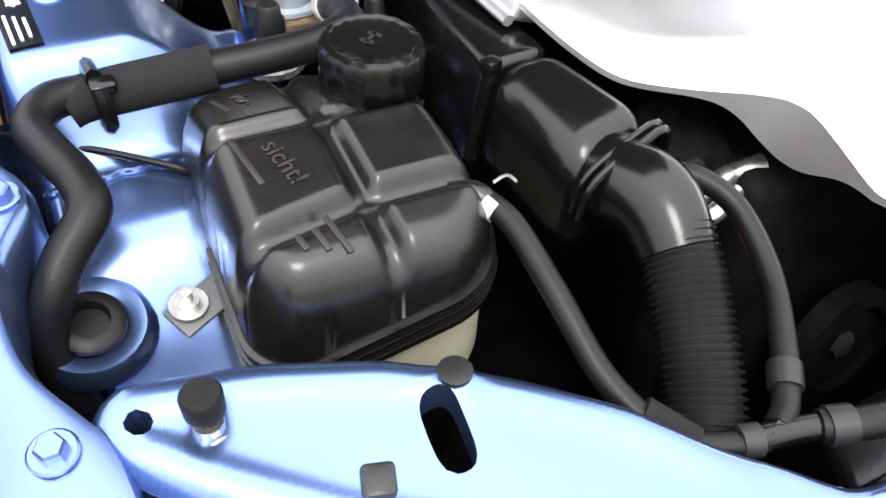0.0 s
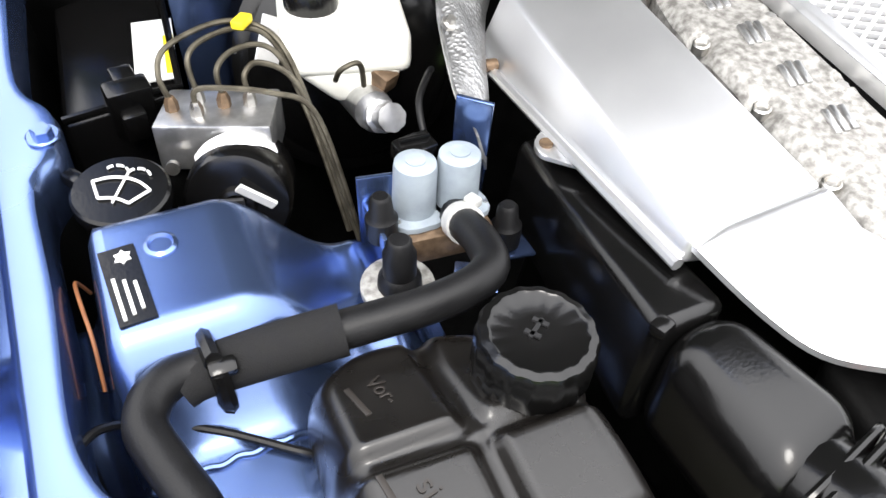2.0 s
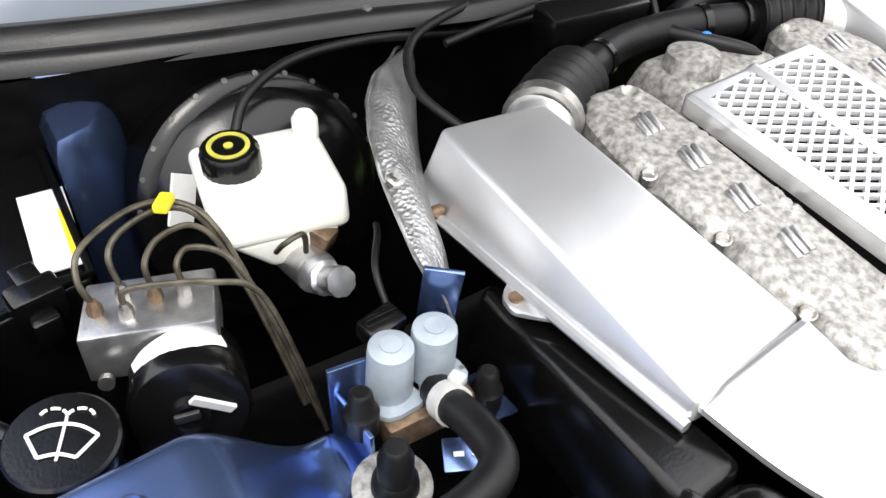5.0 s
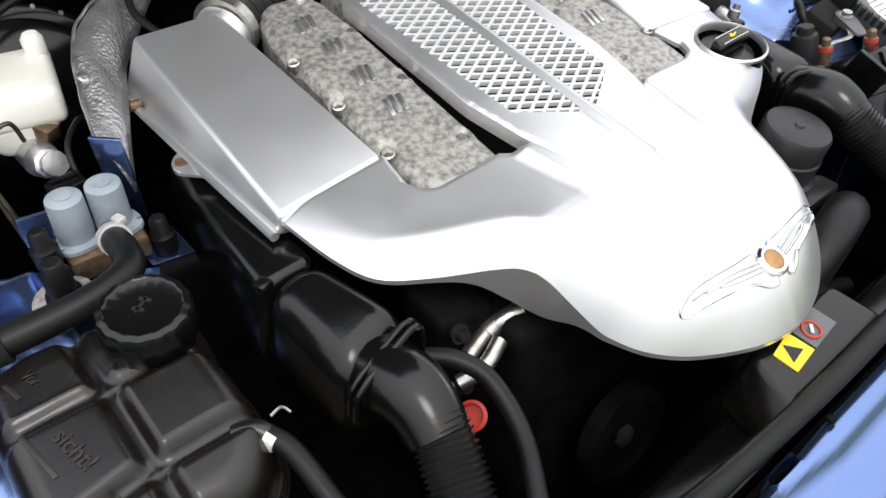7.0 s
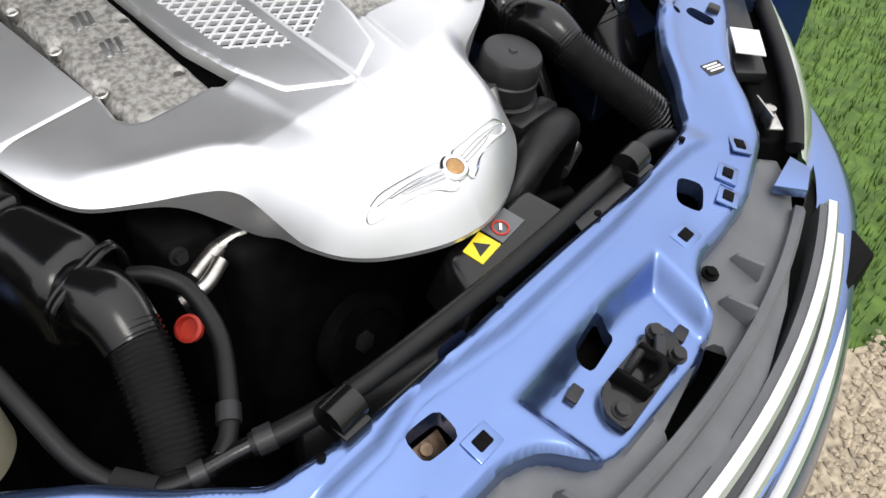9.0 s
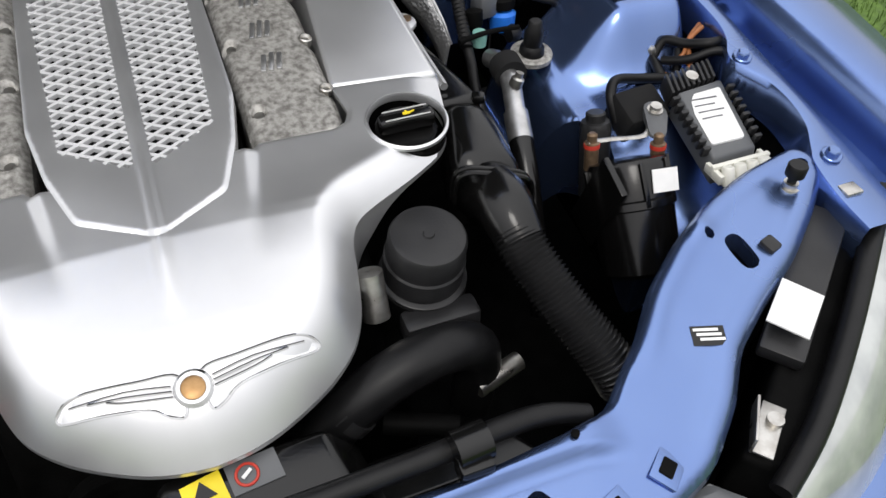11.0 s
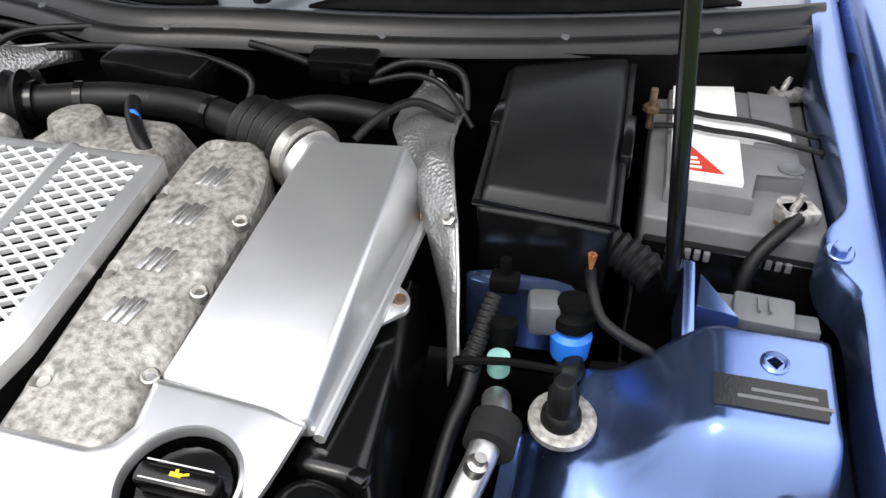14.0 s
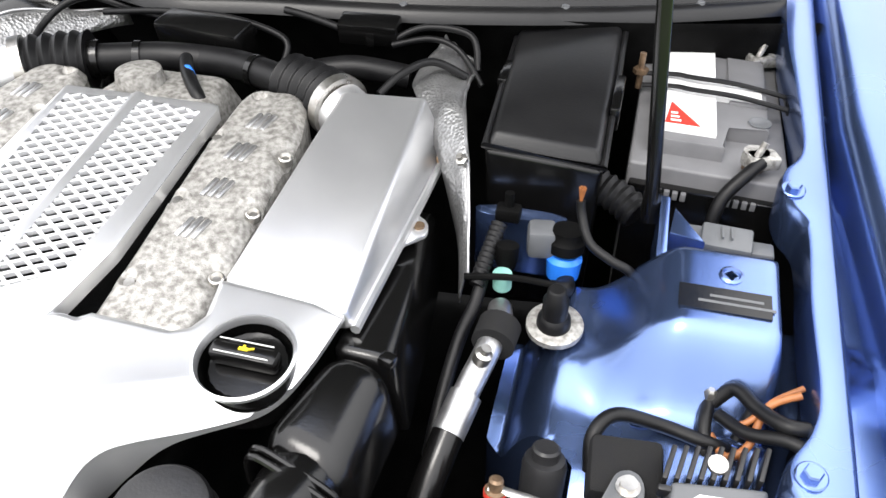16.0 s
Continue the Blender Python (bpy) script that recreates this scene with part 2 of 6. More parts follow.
def tube(path, r, seg=12, n=6, rfun=None, flat=1.0, caps=True):
    """A tube through points; rfun(length along it) scales its radius."""
    p = curve_round(path, n, False) if n > 1 else np.array(path, float)
    bm = bmesh.new()
    rings = []
    up = Vector((0, 0, 1))
    acc = 0.0
    prev = None
    for i, c in enumerate(p):
        c = Vector(c)
        t = (Vector(p[min(i + 1, len(p) - 1)]) - Vector(p[max(i - 1, 0)])).normalized()
        if prev is None:
            u = t.cross(up)
            if u.length < 0.1:
                u = t.cross(Vector((1, 0, 0)))
        else:
            u = prev - t * prev.dot(t)
        u.normalize()
        prev = u.copy()
        v = t.cross(u)
        if i:
            acc += (c - Vector(p[i - 1])).length
        rr = r * (rfun(acc) if rfun else 1)
        rings.append([bm.verts.new(c + u * rr * math.cos(a) + v * rr * flat * math.sin(a)) for a in (2 * math.pi * k / seg for k in range(seg))])
    for a, b in zip(rings, rings[1:]):
        for k in range(seg):
            bm.faces.new((a[k], a[(k + 1) % seg], b[(k + 1) % seg], b[k]))
    if caps:
        bm.faces.new(rings[0][::-1])
        bm.faces.new(rings[-1])
    return bm


def bellows(path, r, pitch=0.008, depth=0.86, seg=20):
    p = curve_round(path, 30, False)
    s = np.concatenate([[0], np.cumsum(np.linalg.norm(np.diff(p, axis=0), axis=1))])
    q = np.arange(0, s[-1], pitch / 6)
    fine = np.stack([np.interp(q, s, p[:, k]) for k in range(3)], 1)
    return tube(fine, r, seg, 1, lambda a: depth + (1 - depth) * (0.5 + 0.5 * math.cos(2 * math.pi * a / pitch)))


def lathe(profile, at, axis=(0, 0, 1), seg=28, ribs=0, rib=0.0, caps=True):
    """A turned body: profile of (radius, height) along an axis."""
    q = Vector((0, 0, 1)).rotation_difference(Vector(axis))
    bm = bmesh.new()
    rings = []
    for r, h in profile:
        ring = []
        for k in range(seg):
            a = 2 * math.pi * k / seg
            rr = r * (1 + (rib if ribs and (k * ribs * 2 // seg) % 2 else 0))
            ring.append(bm.verts.new(q @ Vector((rr * math.cos(a), rr * math.sin(a), h)) + Vector(at)))
        rings.append(ring)
    for a, b in zip(rings, rings[1:]):
        for k in range(seg):
            bm.faces.new((a[k], a[(k + 1) % seg], b[(k + 1) % seg], b[k]))
    if caps:
        bm.faces.new(rings[0][::-1])
        bm.faces.new(rings[-1])
    return bm


def block(at, size, bevel=0.003, turn=(0, 0, 0), seg=2):
    """A box with rounded edges, centred at a place and turned by degrees."""
    bm = bmesh.new()
    bmesh.ops.create_cube(bm, size=1, matrix=Matrix.Diagonal((*size, 1)))
    if bevel:
        bmesh.ops.bevel(bm, geom=list(bm.edges), offset=min(bevel, min(size) * 0.45), segments=seg, affect="EDGES", profile=0.5)
    bmesh.ops.transform(bm, matrix=pose(*at, *turn), verts=bm.verts)
    return bm


def hexa(low, high, bevel=0.004, seg=3):
    """A body between two four-cornered faces, its edges rounded."""
    bm = bmesh.new()
    a, b = [bm.verts.new(c) for c in low], [bm.verts.new(c) for c in high]
    bm.faces.new(a[::-1])
    bm.faces.new(b)
    for i in range(4):
        bm.faces.new((a[i], a[(i + 1) % 4], b[(i + 1) % 4], b[i]))
    bmesh.ops.recalc_face_normals(bm, faces=bm.faces)
    if bevel:
        bmesh.ops.bevel(bm, geom=list(bm.edges), offset=bevel, segments=seg, affect="EDGES", profile=0.5)
    return bm


def join(*bms):
    out = bmesh.new()
    for b in bms:
        me = bpy.data.meshes.new("tmp")
        b.to_mesh(me)
        b.free()
        out.from_mesh(me)
        bpy.data.meshes.remove(me)
    return out


def slab(outline, zlo, zhi, bevel=0.0015):
    """A flat-topped plate: outline in plan between two heights, each a number or a function of x and y."""
    f = lambda z: z if callable(z) else (lambda x, y: z)
    bm = bmesh.new()
    a = [bm.verts.new((x, y, f(zlo)(x, y))) for x, y in outline]
    b = [bm.verts.new((x, y, f(zhi)(x, y))) for x, y in outline]
    bm.faces.new(a[::-1])
    top = bm.faces.new(b)
    for i in range(len(a)):
        k = (i + 1) % len(a)
        bm.faces.new((a[i], a[k], b[k], b[i]))
    if bevel:
        bmesh.ops.bevel(bm, geom=list(top.edges), offset=bevel, segments=2, affect="EDGES", profile=0.5)
    return bm


def mirror(pts):
    return [(-p[0], *p[1:]) for p in pts][::-1]


def bolt(at, r=0.009, parent=None, mat=None, name="bolt", axis=(0, 0, 1), washer=1.45):
    """A hexagon head on its washer."""
    w = lathe([(r * washer, 0), (r * washer, 0.002), (r * washer * 0.9, 0.003)], at, axis, 20)
    h = lathe([(r * 0.9, 0.003), (r * 0.9, 0.008), (r * 0.75, 0.0095)], at, axis, 6)
    return part(name, join(w, h), mat or STEEL, parent, smooth=True, angle=25)


def text(body, at, size, mat, name, turn=(0, 0, 0), parent=None, depth=0.0004):
    cu = bpy.data.curves.new(name, "FONT")
    cu.body, cu.size, cu.extrude, cu.align_x, cu.align_y = body, size, depth, "CENTER", "CENTER"
    tmp = new(name, cu)
    dg = bpy.context.evaluated_depsgraph_get()
    me = bpy.data.meshes.new_from_object(tmp.evaluated_get(dg))
    bpy.data.objects.remove(tmp)
    bm = bmesh.new()
    bm.from_mesh(me)
    bmesh.ops.transform(bm, matrix=pose(*at, *turn), verts=bm.verts)
    return part(name, bm, mat, parent, smooth=False)


def even_normals(ob):
    m = ob.modifiers.new("normals", "WEIGHTED_NORMAL")
    m.keep_sharp, m.weight = True, 60
    return ob


# ---- the car's body ----
car = thing("car", "metallic blue coupe with its engine bay open", "car", kind="structure")


BEAD_X = [-0.33, -0.243, -0.19, -0.153, -0.077, 0.112, 0.219, 0.285, 0.33]
BEAD_Y = [-0.137, -0.134, -0.122, -0.126, -0.135, -0.134, -0.127, -0.128, -0.137]
LATCH_WELL = np.array([(-0.128, -0.177), (-0.03, -0.170), (0.05, -0.168), (0.130, -0.174), (0.105, -0.33), (-0.105, -0.33)])


def smooth_step(t):
    t = np.clip(t, 0, 1)
    return t * t * (3 - 2 * t)


def slam_z(x, y, d):
    z = -0.042 + 0.24 * y
    ax = np.abs(x)
    z = z - rim_round(d, 0.009, 0.008)
    # raised bead along the rear edge of the side arms
    z = z + 0.003 * np.exp(-((d - 0.016) / 0.009) ** 2) * smooth_step((ax - 0.36) / 0.05)
    # stepped rear strip with a rounded bead at its front
    yb = np.interp(x, BEAD_X, BEAD_Y)
    mid = smooth_step((0.335 - ax) / 0.04)
    z = z + (0.007 * smooth_step((y - yb) / 0.009) - 0.002 * np.exp(-((y - yb + 0.005) / 0.005) ** 2) + 0.002 * np.exp(-((y - yb - 0.006) / 0.005) ** 2)) * mid
    # sunken well for the latch, with sloping sides
    dist = nearest(LATCH_WELL, x, y)[0]
    z = z - 0.030 * np.where(inside(LATCH_WELL, x, y), smooth_step(dist / 0.026), 0)
    # shallow dishes beside the well
    z = z - 0.004 * np.exp(-((ax - 0.205) / 0.05) ** 2 - ((y + 0.185) / 0.018) ** 2)
    # boss with the plug on the arm
    z = z + 0.004 * np.exp(-((ax - 0.506) / 0.014) ** 2 - ((y - 0.042) / 0.014) ** 2)
    return z


half = [(0.05, -0.109), (0.184, -0.113), (0.285, -0.104), (0.325, -0.096), (0.352, -0.070), (0.380, -0.048), (0.42, -0.004), (0.472, 0.035), (0.535, 0.071),
        (0.60, 0.094), (0.672, 0.108), (0.690, 0.09), (0.684, 0.064), (0.646, 0.028), (0.592, -0.014), (0.530, -0.050), (0.478, -0.085), (0.442, -0.130), (0.395, -0.170), (0.345, -0.188), (0.29, -0.207),
        (0.215, -0.212), (0.172, -0.212), (0.138, -0.226), (0.112, -0.262), (0.072, -0.276)]
slam_outline = fillet(half + mirror(half), 0.014, 4)


def ring(cx, cy, rx, ry, turn=0.0, n=20, power=2.0):
    a = np.linspace(0, 2 * math.pi, n, endpoint=False)
    c, s = np.cos(a), np.sin(a)
    px, py = rx * np.sign(c) * np.abs(c) ** (2 / power), ry * np.sign(s) * np.abs(s) ** (2 / power)
    t = radians(turn)
    return np.stack([cx + px * math.cos(t) - py * math.sin(t), cy + px * math.sin(t) + py * math.cos(t)], 1)


slam_holes = [ring(-0.004, -0.191, 0.026, 0.012, 8, power=6), ring(-0.522, 0.018, 0.0115, 0.023, -4, power=3.0), ring(0.535, 0.004, 0.0115, 0.021, 8, power=3.0),
              ring(-0.203, -0.155, 0.021, 0.015, -4, power=5), ring(0.228, -0.160, 0.021, 0.016, 30, power=4)]
for s in (-1, 1):
    slam_holes += [ring(s * 0.664, 0.079, 0.007, 0.007)]
slam_holes += [ring(0.512, 0.031, 0.006, 0.006), ring(-0.126, -0.1115, 0.019, 0.005, 0, power=5)]
slam = even_normals(part("slam_panel", sheet(slam_outline, slam_z, 0.0035, slam_holes, 0.022), BLUE, car, angle=80))


def on_slam(x, y):
    return float(slam_z(np.array([x]), np.array([y]), np.array([0.05]))[0])


def pocket(x, y, turn=0, sx=0.014, sy=0.011, parent=None):
    """A square punched pocket with a dark clip in it."""
    z = on_slam(x, y)
    tilt = math.degrees(math.atan(0.24))
    frame_bm = block((x, y, z + 0.0005), (2 * sx + 0.004, 2 * sy + 0.004, 0.003), 0.0014, (tilt, 0, turn))
    p = part("clip_pocket", frame_bm, BLUE, parent)
    part("clip", block((x, y, z + 0.002), (2 * sx * 0.6, 2 * sy * 0.6, 0.004), 0.0015, (tilt, 0, turn)), DARK, p)


for x, y, t in ((-0.174, -0.187, 0), (0.171, -0.188, 0), (0.262, -0.192, 20), (0.293, -0.174, 20), (-0.262, -0.192, -20), (0.350, -0.160, 40)):
    pocket(x, y, t, parent=slam)
for s in (-1, 1):
    part("rubber_pad", block((s * 0.566, 0.008 if s < 0 else 0.0, on_slam(0.569, 0) + 0.003), (0.018, 0.018, 0.008), 0.003, (12, 0, s * 18)), MIDGREY, slam)
    st = part("bonnet_stop", lathe([(0.005, 0), (0.005, 0.020), (0.0105, 0.020), (0.0108, 0.032), (0.0095, 0.034)], (s * 0.633, 0.066 if s < 0 else 0.058, -0.032)), RUBBER, slam, "black rubber bonnet stop")
    part("nut", lathe([(0.012, 0), (0.011, 0.004), (0.008, 0.004), (0.008, 0.010)], (s * 0.633, 0.066 if s < 0 else 0.058, -0.032), seg=12), STEEL, st)
for x in (0.106, 0.285, -0.285, -0.06):
    part("plug", lathe([(0.004, 0), (0.004, 0.0025), (0.003, 0.003)], (x, -0.112, on_slam(x, -0.112) + 0.001), seg=12), DARK, slam)
part("plug", lathe([(0.010, 0), (0.010, 0.0025), (0.008, 0.003)], (-0.506, 0.042, on_slam(-0.506, 0.042) + 0.002), seg=16), MIDGREY, slam, "dull brown plug")

part("lock_bracket", join(block((-0.203, -0.150, -0.108), (0.040, 0.018, 0.003), 0.001, (35, 10, 0)), lathe([(0.006, 0), (0.006, 0.005)], (-0.206, -0.150, -0.105), (0, -0.5, 1), 10)), BRASS, slam, "rusty steel bracket inside the panel")

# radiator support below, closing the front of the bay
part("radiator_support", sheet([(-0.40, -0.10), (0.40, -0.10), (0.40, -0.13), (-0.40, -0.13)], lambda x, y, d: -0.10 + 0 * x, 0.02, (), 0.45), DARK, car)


def fender_profile(s):
    """Inner flange, gutter and outer skin of a wing, as a lofted sheet."""
    inner = curve_round([(0.674, -0.02), (0.672, 0.030), (0.678, 0.075), (0.688, 0.095), (0.707, 0.13), (0.713, 0.17), (0.708, 0.205), (0.690, 0.24), (0.690, 0.262), (0.706, 0.29), (0.714, 0.33),
                         (0.712, 0.42), (0.714, 0.515), (0.699, 0.548), (0.693, 0.575), (0.697, 0.600), (0.716, 0.64), (0.714, 0.75), (0.708, 0.86), (0.712, 1.0), (0.72, 1.25)], 5, False)
    bm = bmesh.new()
    rows = []
    for x, y in inner:
        z = -0.035 + 0.15 * y
        w = 0.738 + 0.012 * (y - 0.3)
        o = 0.815 if y < 0.3 else 0.815 - 0.075 * (y - 0.3)
        ridge = max(0.0, 1 - abs(y - 0.375) / 0.02)
        e = 0.768 + 0.065 * min(max(0.58 - y, -0.1), 0.5)
        o = max(o, e + 0.02)
        pts = [(x, z - 0.05), (x - 0.002, z - 0.008), (x + 0.001, z + 0.002), (x + 0.006, z + 0.003), (w - 0.004, z + 0.001), (w, z - 0.002), (w + 0.005, z - 0.014 + 0.010 * ridge), (w + 0.009, z - 0.036 + 0.028 * ridge), (e - 0.011, z - 0.038 + 0.014 * ridge), (e - 0.006, z + 0.004),
               (e, z + 0.019), (e + 0.008, z + 0.024), (o, z + 0.026), (o + 0.03, z + 0.023), (o + 0.10, z + 0.0), (o + 0.15, z - 0.06), (o + 0.165, z - 0.2), (o + 0.15, z - 0.5)]
        rows.append([bm.verts.new((s * px, y, pz)) for px, pz in pts])
    for a, b in zip(rows, rows[1:]):
        for k in range(len(a) - 1):
            bm.faces.new((a[k], a[k + 1], b[k + 1], b[k]))
    return bm


for s in (-1, 1):
    f = part("wing", fender_profile(s), BLUE, car, angle=60)
    for y in (0.078, 0.250, 0.568):
        bolt((s * 0.703, y, -0.032 + 0.15 * y), 0.0085, f, BLUE, axis=(0, -0.15, 1))
    part("wing_clip", block((s * 0.690, 0.030, -0.028), (0.022, 0.018, 0.006), 0.002), STEEL, f)

    # inner wing wall and the chassis leg below, near black: their shade is in the colour
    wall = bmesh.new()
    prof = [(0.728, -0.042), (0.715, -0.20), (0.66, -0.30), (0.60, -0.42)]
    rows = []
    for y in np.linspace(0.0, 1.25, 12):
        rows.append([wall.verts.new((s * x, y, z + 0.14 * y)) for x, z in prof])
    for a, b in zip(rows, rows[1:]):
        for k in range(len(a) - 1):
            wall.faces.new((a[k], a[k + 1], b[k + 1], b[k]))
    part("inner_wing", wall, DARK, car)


def tower_z(x, y, d):
    ax = np.abs(x)
    z = -0.020 + 0.13 * y
    t = np.clip((y - 0.318) / 0.060, 0, 1)
    step = t * t * (3 - 2 * t)
    low = -0.075 + 0.10 * y - 0.02 * np.clip((0.60 - ax) / 0.06, 0, 1)
    z = low + (z - low) * step
    # saddle towards the engine
    u = np.clip((0.606 - ax) / 0.090, 0, 1)
    z = z - (0.072 * u * u * (3 - 2 * u)) * step
    v = np.clip((0.510 - ax) / 0.05, 0, 1)
    z = z - 0.10 * v * v
    w = np.clip((ax - 0.684) / 0.022, 0, 1)
    z = z - 0.09 * w * w * (3 - 2 * w)
    b = np.clip((y - 0.462) / 0.03, 0, 1)
    z = z - 0.11 * b * b
    f = np.clip((0.27 - y) / 0.13, 0, 1)
    return z - 0.085 * f * f * (3 - 2 * f)


for s in (-1, 1):
    out = [(s * x, y) for x, y in [(0.53, 0.14), (0.72, 0.10), (0.725, 0.505), (0.60, 0.51), (0.455, 0.505), (0.44, 0.44), (0.44, 0.345), (0.48, 0.31), (0.53, 0.27)][::s]]
    hole = ring(s * 0.6435, 0.435, 0.0065, 0.0065)
    tw = part("strut_tower", sheet(out, tower_z, 0.006, [hole], 0.12), BLUE, car, angle=80)
    part("hole_rim", lathe([(0.011, 0.0), (0.011, 0.002), (0.0085, 0.0035), (0.007, 0.001)], (s * 0.6435, 0.435, 0.0355), (0, -0.13, 1), 18, caps=False), BLUE, tw)
    base = part("mount_washer", lathe([(0.028, 0), (0.028, 0.006), (0.024, 0.008)], (s * 0.492, 0.400, -0.034), (0, -0.1, 1)), CAST, tw, "pale corroded top mount washer")
    part("mount_boot", lathe([(0.017, 0.007), (0.016, 0.016), (0.0125, 0.020), (0.0125, 0.040), (0.010, 0.044), (0.009, 0.052), (0.007, 0.054)], (s * 0.491, 0.398, -0.034), (0, -0.05, 1)), RUBBER, base)

# grommet well by the tank
part("grommet", lathe([(0.022, 0), (0.022, 0.005), (0.017, 0.008), (0.013, 0.008), (0.011, -0.004)], (-0.680, 0.205, -0.074), (0.1, -0.3, 1)), RUBBER, car, "black rubber drain grommet")

part("grommet_well", lathe([(0.041, -0.012), (0.038, -0.002), (0.034, 0.002), (0.029, 0.001), (0.022, -0.002)], (-0.680, 0.205, -0.074), (0.1, -0.3, 1), caps=False), BLUE, car)
for s in (-1, 1):
    seam_pts = [(s * x, 0.312 - 0.05 * (x - 0.6) + 0.0012 * math.sin(310 * x)) for x in np.linspace(0.575, 0.705, 27)]
    part("weld_seam", tube([(x, y, float(tower_z(np.array([x]), np.array([y]), np.array([0.1]))[0]) + 0.0012) for x, y in seam_pts], 0.0026, 8, 2), BLUE, car)

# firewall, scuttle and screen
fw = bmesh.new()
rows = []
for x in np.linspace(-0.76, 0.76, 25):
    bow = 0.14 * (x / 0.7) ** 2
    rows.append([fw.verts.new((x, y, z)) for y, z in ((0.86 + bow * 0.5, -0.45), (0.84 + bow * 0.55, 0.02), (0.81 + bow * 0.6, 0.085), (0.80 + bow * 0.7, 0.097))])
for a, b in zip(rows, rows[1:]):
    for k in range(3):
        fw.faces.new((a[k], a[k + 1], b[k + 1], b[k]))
# firewall in near black, standing in for the bonnet's shade on it
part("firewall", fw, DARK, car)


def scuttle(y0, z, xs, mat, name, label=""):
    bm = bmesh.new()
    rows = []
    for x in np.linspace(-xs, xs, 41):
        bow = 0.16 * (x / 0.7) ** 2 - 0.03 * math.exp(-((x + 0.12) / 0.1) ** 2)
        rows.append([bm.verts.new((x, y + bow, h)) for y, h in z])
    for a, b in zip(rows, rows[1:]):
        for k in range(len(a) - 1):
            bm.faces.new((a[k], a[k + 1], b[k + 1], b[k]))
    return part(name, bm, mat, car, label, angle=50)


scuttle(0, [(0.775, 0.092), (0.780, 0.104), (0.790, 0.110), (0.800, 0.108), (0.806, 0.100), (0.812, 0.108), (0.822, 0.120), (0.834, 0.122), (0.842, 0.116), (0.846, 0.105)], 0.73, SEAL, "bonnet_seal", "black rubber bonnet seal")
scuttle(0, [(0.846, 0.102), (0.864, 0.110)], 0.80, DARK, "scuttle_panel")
scuttle(0, [(0.862, 0.107), (0.90, 0.120), (1.00, 0.170), (1.30, 0.36), (1.6, 0.55)], 0.80, SCREEN, "windscreen", "windscreen base with the sky's pale grey reflection in its colour")

# added black floor, unseen, keeps light off the grass out of the bay
part("bay_floor_light_block", slab([(-0.72, -0.12), (0.72, -0.12), (0.72, 1.1), (-0.72, 1.1)], -0.47, -0.46, 0), DARK, car)
bon = bmesh.new()
rows = []
for x in np.linspace(-0.74, 0.74, 13):
    crown = 0.05 * (1 - (x / 0.74) ** 2)
    rows.append([bon.verts.new((x, 1.03 - 1.22 * t * math.cos(radians(68)) , 0.17 + 1.22 * t * math.sin(radians(68)) + crown)) for t in np.linspace(0, 1, 9)])
for a, b in zip(rows, rows[1:]):
    for k in range(8):
        bon.faces.new((a[k], a[k + 1], b[k + 1], b[k]))
bonnet = part("bonnet", bon, BLUE, car, "raised blue bonnet on its prop")
m = bonnet.modifiers.new("thick", "SOLIDIFY")
m.thickness = 0.03

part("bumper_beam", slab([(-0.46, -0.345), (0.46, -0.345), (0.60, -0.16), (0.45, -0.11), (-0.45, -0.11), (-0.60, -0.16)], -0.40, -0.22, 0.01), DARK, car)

# unseen liner, added so that flat surfaces mirror a dark bonnet
lin = bmesh.new()
rows = []
for x in np.linspace(-0.66, 0.66, 9):
    rows.append([lin.verts.new((x, 1.015 - 1.22 * t * math.cos(radians(68)), 0.135 + 1.22 * t * math.sin(radians(68)))) for t in np.linspace(0.06, 0.95, 6)])
for a, b in zip(rows, rows[1:]):
    for k in range(5):
        lin.faces.new((a[k], a[k + 1], b[k + 1], b[k]))
liner = part("bonnet_liner", lin, LINER, bonnet, "unseen dark bonnet liner that darkens reflections")
lm = liner.modifiers.new("thick", "SOLIDIFY")
lm.thickness = 0.012
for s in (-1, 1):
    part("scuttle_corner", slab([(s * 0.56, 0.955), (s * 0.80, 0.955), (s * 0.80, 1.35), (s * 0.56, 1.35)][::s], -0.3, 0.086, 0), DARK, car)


def well(x0, x1, w):
    """A dark wiper well at the foot of the screen."""
    bm = bmesh.new()
    rows = []
    for x in np.linspace(x0, x1, 14):
        bow = 0.16 * (x / 0.7) ** 2 - 0.03 * math.exp(-((x + 0.12) / 0.1) ** 2)
        t = min((x - x0) / 0.10, (x1 - x) / 0.06, 1)
        rows.append([bm.verts.new((x, 0.863 + bow, 0.114)), bm.verts.new((x, 0.866 + bow + w * t, 0.116 + 0.42 * w * t))])
    for a, b in zip(rows, rows[1:]):
        bm.faces.new((a[0], a[1], b[1], b[0]))
    p = part("wiper_well", bm, DARK, car)
    m = p.modifiers.new("thick", "SOLIDIFY")
    m.thickness = 0.003


well(0.10, 0.63, 0.045)
well(-0.36, -0.02, 0.07)
# added dark sheet below the slam panel, stands in for shade behind its holes
part("slam_shade_sheet", slab(half + mirror(half), -0.17, -0.16, 0), DARK, car)

# ---- engine cover ----
engine = thing("engine", "silver covered supercharged V6 engine in the bay", "engine")


